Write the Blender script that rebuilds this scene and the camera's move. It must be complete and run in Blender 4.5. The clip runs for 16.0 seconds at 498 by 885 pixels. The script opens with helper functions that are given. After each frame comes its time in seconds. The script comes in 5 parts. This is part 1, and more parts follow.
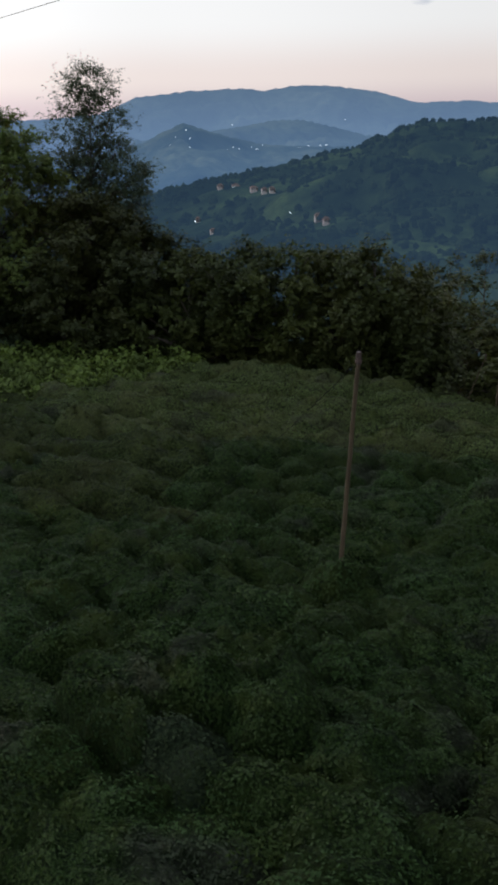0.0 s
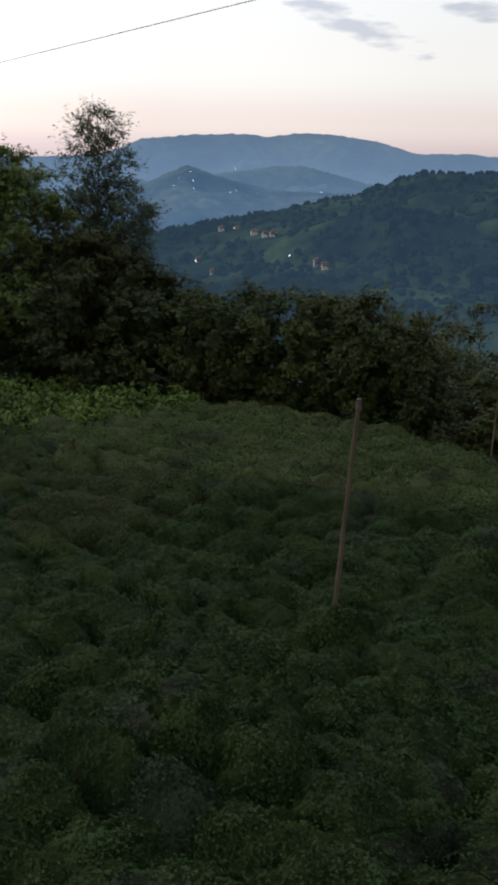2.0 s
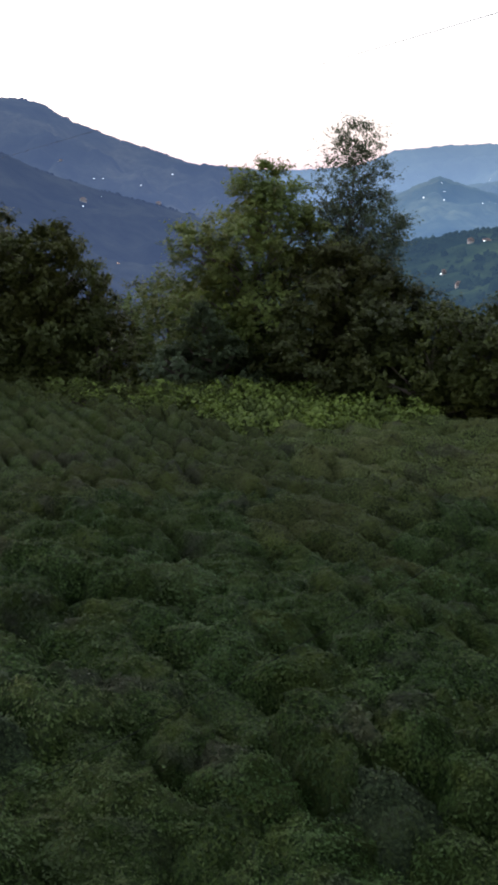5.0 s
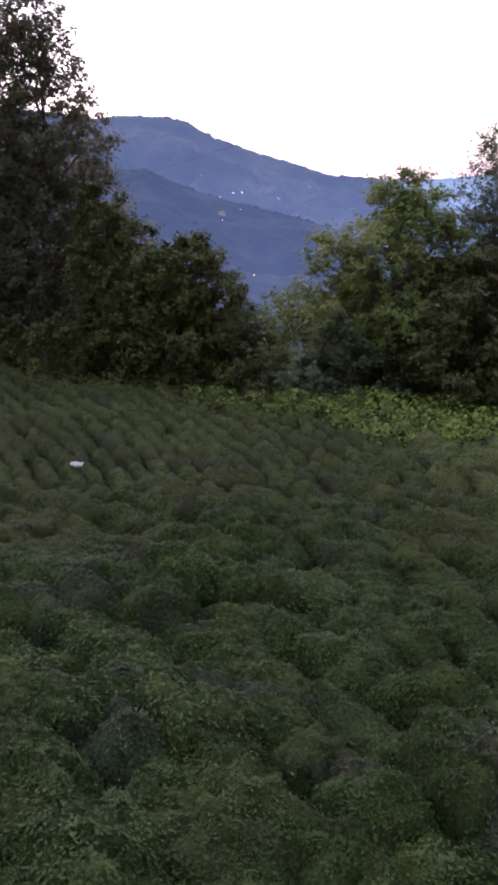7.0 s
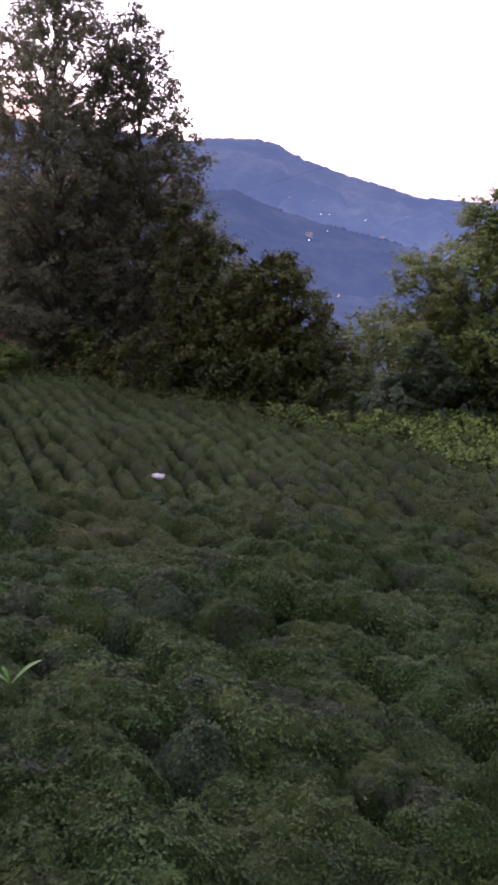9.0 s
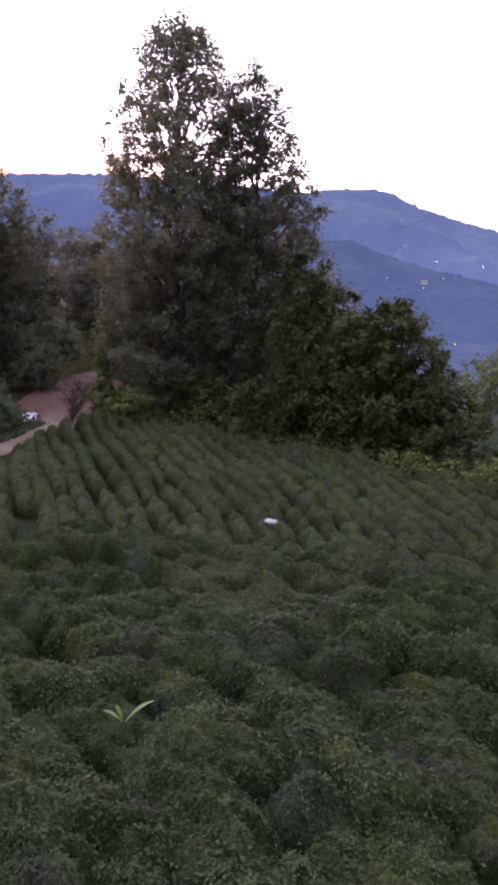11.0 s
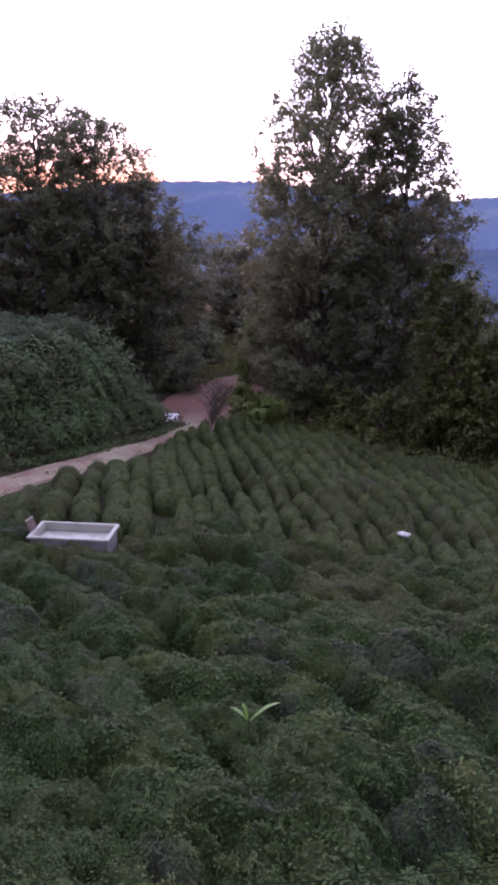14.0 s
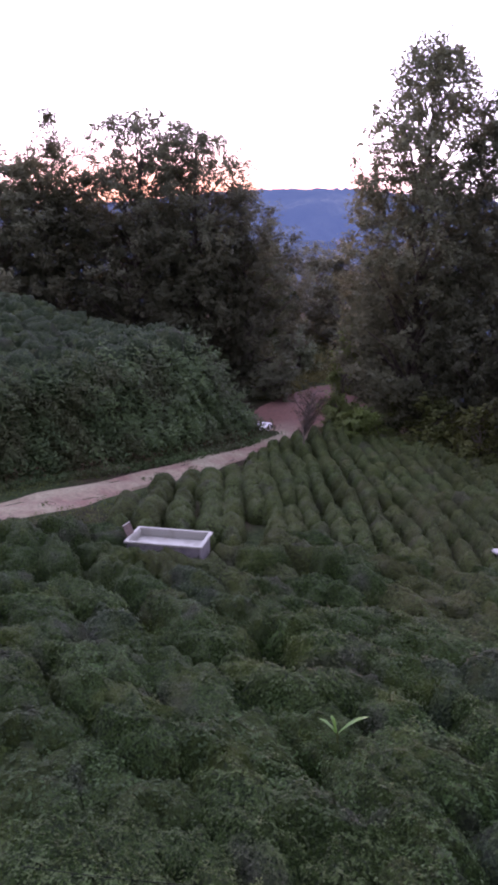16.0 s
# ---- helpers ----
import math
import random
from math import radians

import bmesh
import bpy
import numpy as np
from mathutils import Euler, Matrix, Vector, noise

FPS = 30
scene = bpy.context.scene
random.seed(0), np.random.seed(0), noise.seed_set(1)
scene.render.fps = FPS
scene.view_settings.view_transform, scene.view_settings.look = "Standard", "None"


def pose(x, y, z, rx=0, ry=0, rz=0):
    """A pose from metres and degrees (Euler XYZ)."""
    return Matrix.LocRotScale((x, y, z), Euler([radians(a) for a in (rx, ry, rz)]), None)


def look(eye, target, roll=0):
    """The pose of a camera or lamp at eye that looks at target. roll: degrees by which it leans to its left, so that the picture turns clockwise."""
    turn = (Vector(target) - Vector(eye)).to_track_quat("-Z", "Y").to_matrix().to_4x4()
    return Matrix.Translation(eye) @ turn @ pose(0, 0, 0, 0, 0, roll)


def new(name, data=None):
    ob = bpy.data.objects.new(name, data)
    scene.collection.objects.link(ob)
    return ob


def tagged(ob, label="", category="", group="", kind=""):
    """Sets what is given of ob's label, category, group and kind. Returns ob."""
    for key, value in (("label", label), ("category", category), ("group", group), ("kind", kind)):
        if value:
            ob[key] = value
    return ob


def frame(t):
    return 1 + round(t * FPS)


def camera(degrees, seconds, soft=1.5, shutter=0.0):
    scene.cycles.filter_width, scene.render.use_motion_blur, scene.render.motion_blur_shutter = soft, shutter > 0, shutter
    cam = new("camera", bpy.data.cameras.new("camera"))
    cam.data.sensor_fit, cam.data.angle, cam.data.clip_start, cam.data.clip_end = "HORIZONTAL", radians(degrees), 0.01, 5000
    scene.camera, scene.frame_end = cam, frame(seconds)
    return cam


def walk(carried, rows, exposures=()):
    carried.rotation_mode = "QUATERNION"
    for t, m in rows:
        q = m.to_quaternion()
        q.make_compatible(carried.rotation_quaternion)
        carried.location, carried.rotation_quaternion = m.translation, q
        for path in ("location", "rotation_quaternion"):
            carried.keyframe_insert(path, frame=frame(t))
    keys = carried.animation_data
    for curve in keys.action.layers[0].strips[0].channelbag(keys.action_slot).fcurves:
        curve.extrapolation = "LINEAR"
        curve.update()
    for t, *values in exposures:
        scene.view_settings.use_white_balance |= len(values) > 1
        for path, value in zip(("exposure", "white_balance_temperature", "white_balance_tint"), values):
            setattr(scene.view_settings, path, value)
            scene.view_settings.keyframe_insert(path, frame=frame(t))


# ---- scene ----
cam = camera(33.0, 16.0, soft=3.5)
EYE = 5.5   # the camera's height over the tops of the tea bushes
ROWS = [  # seconds, metres from the stand, then yaw, pitch and roll
    (0, 0.336, 0.143, 0.054, 0, -19.2, 0.83),
    (0.5, 0.313, 0.118, 0.077, -1.44, -18.94, -0.36),
    (1, 0.289, 0.096, 0.094, -2.16, -17.45, -0.91),
    (1.5, 0.264, 0.078, 0.107, -1.7, -16.5, -1.13),
    (2, 0.241, 0.062, 0.114, 0.14, -16.51, -1.32),
    (2.5, 0.217, 0.049, 0.118, 1.92, -15.88, -1.3),
    (3, 0.193, 0.039, 0.118, 3.46, -15.6, -1.63),
    (3.5, 0.169, 0.03, 0.115, 5.18, -15.29, -1.91),
    (4, 0.147, 0.023, 0.109, 8.64, -15.43, -1.98),
    (4.5, 0.125, 0.018, 0.099, 13.09, -15.74, -1.13),
    (5, 0.102, 0.015, 0.088, 16.33, -16.09, -1),
    (5.2, 0.095, 0.013, 0.083, 18.05, -16.49, -0.67),
    (7.5, 0.014, 0.003, 0.016, 26.12, -15.05, -0.19),
    (8, 0, 0, 0, 27.12, -14.64, -0.42),
    (8.5, -0.012, -0.003, -0.015, 28.55, -14.43, -0.63),
    (9, -0.021, -0.008, -0.029, 31.03, -14.12, -0.72),
    (9.5, -0.028, -0.014, -0.041, 33.55, -13.39, -0.69),
    (10, -0.032, -0.021, -0.051, 35.63, -11.87, -0.2),
    (12.5, -0.015, -0.094, -0.06, 42.87, -11.1, -0.86),
    (13, -0.003, -0.117, -0.051, 45.08, -10.89, -1.11),
    (13.5, 0.013, -0.144, -0.037, 47.14, -10.62, -1.04),
    (14, 0.033, -0.174, -0.017, 48.18, -10.53, -0.99),
    (14.5, 0.056, -0.21, 0.007, 49.52, -10.42, -1.2),
    (15, 0.083, -0.249, 0.038, 50.56, -10.34, -1.26),
    (15.5, 0.114, -0.293, 0.075, 52.6, -10.33, -1.16),
    (16, 0.15, -0.343, 0.119, 54.51, -10.17, -1.15),
]
walk(cam, [(t, pose(x, y, EYE + z, 90 + pitch, roll, yaw)) for t, x, y, z, yaw, pitch, roll in ROWS],
     [(0.0, -0.17, 6120, 10), (0.5, -0.24, 6150, 10), (1.0, -0.47, 6200, 13), (1.5, -0.27, 6250, 10), (3.5, 0.16, 6350, 10), (4.5, 0.33, 6350, 13), (5.2, 0.76, 6350, 14), (7.4, 1.15, 6200, 38),
      (9.0, 1.24, 6190, 43), (10.2, 1.32, 6150, 45), (12.4, 1.38, 5930, 47), (16.0, 1.42, 5800, 48)])

# ---- sky and light ----
SUN_AZ, SUN_EL = 58.0, 1.5       # after sunset glow, degrees left of the first heading


def heading(az, d=1.0):
    return Vector((-math.sin(radians(az)) * d, math.cos(radians(az)) * d, 0))


world = bpy.data.worlds.new("dusk_sky")
scene.world = world
world.use_nodes = True
wn, wl = world.node_tree.nodes, world.node_tree.links
wn.clear()
sky = wn.new("ShaderNodeTexSky")
sky.sky_type, sky.sun_disc = "NISHITA", False
sky.sun_elevation, sky.sun_rotation = radians(SUN_EL), radians(-SUN_AZ)
sky.air_density, sky.dust_density, sky.ozone_density = 1.0, 2.0, 2.0
coord = wn.new("ShaderNodeTexCoord")
axes = wn.new("ShaderNodeSeparateXYZ")
wl.new(coord.outputs["Generated"], axes.inputs[0])
rise = wn.new("ShaderNodeValToRGB")        # colour of the clear dusk sky by height
rise.color_ramp.interpolation = "EASE"
stops = [(0.0, (0.50, 0.47, 0.57)), (0.035, (0.68, 0.55, 0.57)), (0.075, (0.89, 0.765, 0.71)), (0.13, (0.98, 0.94, 0.895)),
         (0.26, (0.96, 0.975, 0.99)), (0.5, (1.0, 1.05, 1.13)), (1.0, (1.05, 1.14, 1.28))]
while len(rise.color_ramp.elements) < len(stops):
    rise.color_ramp.elements.new(0.5)
for e, (p, c) in zip(rise.color_ramp.elements, stops):
    e.position, e.color = p, (*c, 1)
wl.new(axes.outputs["Z"], rise.inputs[0])
# the west is brighter than the east
west = wn.new("ShaderNodeVectorMath")
west.operation = "DOT_PRODUCT"
west.inputs[1].default_value = heading(SUN_AZ)
wl.new(coord.outputs["Generated"], west.inputs[0])
half = wn.new("ShaderNodeMath")
half.operation = "MULTIPLY_ADD"
half.inputs[1].default_value, half.inputs[2].default_value = 0.5, 0.5
wl.new(west.outputs["Value"], half.inputs[0])
gain = wn.new("ShaderNodeValToRGB")
gain.color_ramp.interpolation = "EASE"
shares = [(0.0, 0.19), (0.30, 0.23), (0.50, 0.37), (0.63, 0.50), (0.80, 0.56), (0.90, 0.67), (1.0, 1.0)]      # of the brightest, from east to west
while len(gain.color_ramp.elements) < len(shares):
    gain.color_ramp.elements.new(0.5)
for e, (p, c) in zip(gain.color_ramp.elements, shares):
    e.position, e.color = p, (c, c, c, 1)
wl.new(half.outputs[0], gain.inputs[0])
# a thin grey streak of cloud in the north, torn by noise
def along(axis, reach):
    dot = wn.new("ShaderNodeVectorMath")
    dot.operation = "DOT_PRODUCT"
    dot.inputs[1].default_value = axis
    wl.new(coord.outputs["Generated"], dot.inputs[0])
    sub = wn.new("ShaderNodeMath")
    sub.operation = "DIVIDE"
    sub.inputs[1].default_value = reach
    wl.new(dot.outputs["Value"], sub.inputs[0])
    sq = wn.new("ShaderNodeMath")
    sq.operation = "POWER"
    sq.inputs[1].default_value = 2.0
    absolute = wn.new("ShaderNodeMath")
    absolute.operation = "ABSOLUTE"
    wl.new(sub.outputs[0], absolute.inputs[0]), wl.new(absolute.outputs[0], sq.inputs[0])
    return sq.outputs[0]


def summed(a, b, kind="ADD"):
    m = wn.new("ShaderNodeMath")
    m.operation = kind
    for socket, value in zip(m.inputs, (a, b)):
        if isinstance(value, float):
            socket.default_value = value
        else:
            wl.new(value, socket)
    return m.outputs[0]


def streak(az, el, slope, reach, thick):
    d = heading(az) * math.cos(radians(el)) + Vector((0, 0, math.sin(radians(el))))
    r = d.cross(Vector((0, 0, 1))).normalized()
    u = r.cross(d)
    a, b = r * math.cos(radians(slope)) + u * math.sin(radians(slope)), u * math.cos(radians(slope)) - r * math.sin(radians(slope))
    inside = summed(1.0, summed(along(a, reach), along(b, thick)), "SUBTRACT")
    torn = summed(inside, summed(summed(cloud.outputs[0], 0.52, "SUBTRACT"), 4.0, "MULTIPLY"))
    return torn


wmap = wn.new("ShaderNodeMapping")
wmap.inputs["Scale"].default_value = (14, 14, 60)
wl.new(coord.outputs["Generated"], wmap.inputs[0])
cloud = wn.new("ShaderNodeTexNoise")
cloud.inputs["Scale"].default_value, cloud.inputs["Detail"].default_value = 1.6, 5
wl.new(wmap.outputs[0], cloud.inputs["Vector"])
cover = summed(streak(-6.2, 10.0, -17, 0.085, 0.014), streak(-14.0, 10.6, -6, 0.05, 0.010), "MAXIMUM")
thin = wn.new("ShaderNodeMapRange")
thin.inputs["From Min"].default_value, thin.inputs["From Max"].default_value, thin.inputs["To Max"].default_value = 0.0, 0.9, 0.7
wl.new(cover, thin.inputs["Value"])
front = wn.new("ShaderNodeMath")
front.operation = "GREATER_THAN"
front.inputs[1].default_value = 0.5
wl.new(axes.outputs["Y"], front.inputs[0])
grey = wn.new("ShaderNodeMix")
grey.data_type = "RGBA"
grey.inputs["B"].default_value = (0.50, 0.53, 0.62, 1)
# the afterglow where the sun has set
def eased(src, a, b, top):
    m = wn.new("ShaderNodeMapRange")
    m.interpolation_type = "SMOOTHSTEP"
    m.inputs["From Min"].default_value, m.inputs["From Max"].default_value, m.inputs["To Max"].default_value = a, b, top
    wl.new(src, m.inputs["Value"])
    return m.outputs[0]


ember = wn.new("ShaderNodeMix")
ember.data_type = "RGBA"
ember.inputs["B"].default_value = (0.66, 0.27, 0.16, 1)
wl.new(summed(eased(west.outputs["Value"], 0.935, 0.990, 0.9), summed(1.0, eased(axes.outputs["Z"], 0.11, 0.19, 1.0), "SUBTRACT"), "MULTIPLY"), ember.inputs["Factor"])
wl.new(rise.outputs[0], ember.inputs["A"])
wl.new(summed(thin.outputs[0], front.outputs[0], "MULTIPLY"), grey.inputs["Factor"]), wl.new(ember.outputs["Result"], grey.inputs["A"])
dusk, glow, both, out = (wn.new("ShaderNodeBackground"), wn.new("ShaderNodeBackground"), wn.new("ShaderNodeAddShader"), wn.new("ShaderNodeOutputWorld"))
power = wn.new("ShaderNodeMath")
power.operation = "MULTIPLY"
power.inputs[1].default_value = 1.9
wl.new(gain.outputs[0], power.inputs[0]), wl.new(power.outputs[0], glow.inputs["Strength"])
wl.new(grey.outputs["Result"], glow.inputs["Color"])
dusk.inputs["Strength"].default_value = 0.05
wl.new(sky.outputs[0], dusk.inputs["Color"])
wl.new(dusk.outputs[0], both.inputs[0]), wl.new(glow.outputs[0], both.inputs[1]), wl.new(both.outputs[0], out.inputs["Surface"])

sun = new("sun", bpy.data.lights.new("sun", "SUN"))
sun.data.energy, sun.data.angle, sun.data.color = 1.4, radians(20), (1.0, 0.52, 0.32)
sun.matrix_world = look((0, 0, 60), Vector((0, 0, 60)) - heading(SUN_AZ, 10) - Vector((0, 0, 1.7)))


# ---- materials ----
def material(name, build):
    m = bpy.data.materials.new(name)
    m.use_nodes = True
    n, l = m.node_tree.nodes, m.node_tree.links
    n.clear()
    o = n.new("ShaderNodeOutputMaterial")
    l.new(build(n, l), o.inputs["Surface"])
    return m


def ramp(n, l, src, cols):
    r = n.new("ShaderNodeValToRGB")
    while len(r.color_ramp.elements) < len(cols):
        r.color_ramp.elements.new(0.5)
    for e, (p, c) in zip(r.color_ramp.elements, cols):
        e.position, e.color = p, (*c, 1)
    l.new(src, r.inputs[0])
    return r.outputs[0]


def noise_of(n, l, scale, detail=4, rough=0.55, space="Position", stretch=None):
    t = n.new("ShaderNodeTexNoise")
    t.inputs["Scale"].default_value, t.inputs["Detail"].default_value, t.inputs["Roughness"].default_value = scale, detail, rough
    if space == "Position":
        src = n.new("ShaderNodeNewGeometry").outputs["Position"]
    else:
        src = n.new("ShaderNodeTexCoord").outputs["Object"]
    if stretch:
        m = n.new("ShaderNodeMapping")
        m.inputs["Scale"].default_value = stretch
        l.new(src, m.inputs[0])
        src = m.outputs[0]
    l.new(src, t.inputs["Vector"])
    return t.outputs[0]


def mixed(n, l, fac, a, b, mode="MIX"):
    m = n.new("ShaderNodeMix")
    m.data_type, m.blend_type = "RGBA", mode
    for socket, value in ((m.inputs["Factor"], fac), (m.inputs["A"], a), (m.inputs["B"], b)):
        if isinstance(value, (int, float)):
            socket.default_value = value
        elif isinstance(value, tuple):
            socket.default_value = (*value, 1)
        else:
            l.new(value, socket)
    return m.outputs["Result"]


def principled(n, l, color, rough=0.6, metal=0.0, bump=None, strength=0.4, distance=0.02, spec=0.5):
    p = n.new("ShaderNodeBsdfPrincipled")
    p.inputs["Metallic"].default_value, p.inputs["Specular IOR Level"].default_value = metal, spec
    for socket, value in ((p.inputs["Base Color"], color), (p.inputs["Roughness"], rough)):
        if isinstance(value, (int, float)):
            socket.default_value = value
        elif isinstance(value, tuple):
            socket.default_value = (*value, 1)
        else:
            l.new(value, socket)
    if bump is not None:
        b = n.new("ShaderNodeBump")
        b.inputs["Strength"].default_value, b.inputs["Distance"].default_value = strength, distance
        l.new(bump, b.inputs["Height"]), l.new(b.outputs[0], p.inputs["Normal"])
    return p.outputs[0]


def tinted(n, l, col, tuft, much):
    """Weedy yellow tufts and dusky purple-grey ones, each about a bush wide."""
    sunny = ramp(n, l, noise_of(n, l, 0.85, 3, 0.6), [(0.55, (0, 0, 0)), (0.66, (1, 1, 1))])
    dusky = ramp(n, l, noise_of(n, l, 0.62, 2, 0.6, stretch=(1, 1.6, 1)), [(0.33, (1, 1, 1)), (0.42, (0, 0, 0))])
    col = mixed(n, l, sunny, col, mixed(n, l, much, col, tuft[0]))
    return mixed(n, l, dusky, col, mixed(n, l, much, col, tuft[1]))


def leafy(name, dark, mid, light, patch=None, patch_scale=0.25, through_light=0.22, rough=0.5, spec=0.35, tuft=None):
    """Leaves: every leaf has its own shade, and patches of the place have another tint."""
    def build(n, l):
        isle = n.new("ShaderNodeNewGeometry").outputs["Random Per Island"]
        near_mid = lambda c: tuple(0.55 * p + 0.45 * q for p, q in zip(c, mid))
        col = ramp(n, l, isle, [(0.0, near_mid(dark)), (0.55, mid), (1.0, near_mid(light))])
        if patch:
            where = ramp(n, l, noise_of(n, l, patch_scale, 3), [(0.42, (0, 0, 0)), (0.62, (1, 1, 1))])
            col = mixed(n, l, where, col, mixed(n, l, 0.65, col, patch))
        if tuft:
            col = tinted(n, l, col, tuft, 0.6)
        info = n.new("ShaderNodeObjectInfo").outputs["Random"]
        hsv = n.new("ShaderNodeHueSaturation")
        shade = n.new("ShaderNodeMapRange")
        shade.inputs["To Min"].default_value, shade.inputs["To Max"].default_value = 0.75, 1.25
        l.new(info, shade.inputs["Value"]), l.new(shade.outputs[0], hsv.inputs["Value"]), l.new(col, hsv.inputs["Color"])
        face = principled(n, l, hsv.outputs[0], rough, spec=spec)
        back = n.new("ShaderNodeBsdfTranslucent")
        l.new(mixed(n, l, 1.0, hsv.outputs[0], (1.12, 1.0, 0.88), "MULTIPLY"), back.inputs["Color"])
        mx = n.new("ShaderNodeMixShader")
        mx.inputs[0].default_value = through_light
        l.new(face, mx.inputs[1]), l.new(back.outputs[0], mx.inputs[2])
        return mx.outputs[0]
    return material(name, build)


TUFT = ((0.0460, 0.0630, 0.0105), (0.0330, 0.0318, 0.0255))
TEA_LEAF = leafy("tea_leaf", (0.0192, 0.0384, 0.0092), (0.0277, 0.0553, 0.0131), (0.0390, 0.0740, 0.0183), (0.0346, 0.0468, 0.0095), 0.45, through_light=0.10, rough=0.6, spec=0.14, tuft=TUFT)
TEA_BROWN = leafy("cut_tea_leaf", (0.0286, 0.0429, 0.0128), (0.0408, 0.0610, 0.0179), (0.0566, 0.0820, 0.0250), (0.0504, 0.0538, 0.0154), 0.4, through_light=0.10, rough=0.6, spec=0.12, tuft=((0.0579, 0.0730, 0.0120), (0.0437, 0.0429, 0.0219)))
TEA_PALE = leafy("pale_tea_leaf", (0.0442, 0.0645, 0.0198), (0.0647, 0.0925, 0.0271), (0.0958, 0.1320, 0.0408), (0.0868, 0.0930, 0.0315), 0.35, through_light=0.10, rough=0.6, spec=0.14, tuft=((0.0862, 0.1190, 0.0231), (0.0653, 0.0684, 0.0395)))
TEA_ROW = leafy("row_tea_leaf", (0.0304, 0.0501, 0.0140), (0.0443, 0.0720, 0.0194), (0.0646, 0.1001, 0.0284), (0.0581, 0.0676, 0.0194), 0.35, through_light=0.10, rough=0.6, spec=0.14, tuft=((0.0862, 0.1190, 0.0231), (0.0653, 0.0684, 0.0395)))
TEA_DARK = leafy("dark_tea_leaf", (0.0199, 0.0325, 0.0115), (0.0291, 0.0450, 0.0159), (0.0413, 0.0625, 0.0231), None, through_light=0.10, rough=0.5, spec=0.1)


def dome_build(dark, mid, light, patch):
    """The leafy face of a bush between its single leaves: gaps with their shade painted dark, and pale tips, a few
    centimetres apart.
    """
    def build(n, l):
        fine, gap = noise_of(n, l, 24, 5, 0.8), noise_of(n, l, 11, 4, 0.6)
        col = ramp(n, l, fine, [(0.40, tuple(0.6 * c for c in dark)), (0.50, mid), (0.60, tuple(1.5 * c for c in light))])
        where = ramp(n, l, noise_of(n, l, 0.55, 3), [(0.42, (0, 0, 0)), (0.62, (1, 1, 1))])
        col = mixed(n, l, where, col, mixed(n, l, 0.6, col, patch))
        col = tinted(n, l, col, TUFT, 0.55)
        # shade inside the gaps, put into the colour where the bump is low
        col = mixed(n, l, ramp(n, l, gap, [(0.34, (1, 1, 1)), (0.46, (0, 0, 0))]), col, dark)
        height = n.new("ShaderNodeMath")
        height.operation = "ADD"
        l.new(fine, height.inputs[0]), l.new(gap, height.inputs[1])
        return principled(n, l, col, 0.8, spec=0.12, bump=height.outputs[0], strength=1.0, distance=0.07)
    return build


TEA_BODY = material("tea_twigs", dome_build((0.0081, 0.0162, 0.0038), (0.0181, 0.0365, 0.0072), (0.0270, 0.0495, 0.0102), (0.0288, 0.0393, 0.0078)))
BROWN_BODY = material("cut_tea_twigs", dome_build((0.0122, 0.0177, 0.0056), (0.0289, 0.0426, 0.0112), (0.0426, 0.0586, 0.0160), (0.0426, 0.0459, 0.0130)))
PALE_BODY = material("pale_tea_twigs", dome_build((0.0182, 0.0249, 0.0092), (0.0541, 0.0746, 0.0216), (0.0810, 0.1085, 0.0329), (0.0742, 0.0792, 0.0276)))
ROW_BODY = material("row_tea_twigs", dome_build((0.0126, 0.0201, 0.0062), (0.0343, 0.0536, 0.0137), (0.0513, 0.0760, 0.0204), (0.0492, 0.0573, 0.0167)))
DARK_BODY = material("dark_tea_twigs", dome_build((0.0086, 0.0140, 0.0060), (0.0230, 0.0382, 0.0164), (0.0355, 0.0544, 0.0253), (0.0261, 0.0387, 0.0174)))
WEED = leafy("weed_leaf", (0.040, 0.051, 0.014), (0.060, 0.077, 0.021), (0.084, 0.104, 0.030), None, rough=0.7, spec=0.15)
CROP_LEAF = leafy("crop_leaf", (0.0659, 0.0989, 0.0180), (0.1009, 0.1463, 0.0260), (0.1391, 0.1936, 0.0390), (0.0665, 0.0954, 0.0218), 0.6, rough=0.65, spec=0.2)
IVY_LEAF = leafy("creeper_leaf", (0.0158, 0.0286, 0.0106), (0.0305, 0.0498, 0.0184), (0.0612, 0.0910, 0.0353), (0.0394, 0.0402, 0.0184), 0.6, rough=0.65, spec=0.1)
BRACKEN = leafy("dry_bracken", (0.045, 0.030, 0.017), (0.066, 0.042, 0.024), (0.090, 0.058, 0.034), None, rough=0.8, spec=0.1)
FERN_LEAF = leafy("fern_frond", (0.0719, 0.1545, 0.0217), (0.0900, 0.1879, 0.0307), (0.1169, 0.2283, 0.0430), None, rough=0.45)
OAK_LEAF = leafy("broad_leaf_dark", (0.0848, 0.0975, 0.0596), (0.1160, 0.1311, 0.0782), (0.1502, 0.1665, 0.1005), (0.1470, 0.1503, 0.0912), 0.3, 0.48, rough=0.6, spec=0.22)
ASH_LEAF = leafy("broad_leaf_yellowish", (0.0660, 0.0992, 0.0218), (0.0894, 0.1305, 0.0285), (0.1149, 0.1619, 0.0389), (0.1244, 0.1449, 0.0427), 0.3, 0.4, rough=0.6, spec=0.25)
BIRCH_LEAF = leafy("small_leaf", (0.0374, 0.0570, 0.0291), (0.0542, 0.0809, 0.0388), (0.0833, 0.1161, 0.0533), None, through_light=0.4, rough=0.6, spec=0.25)
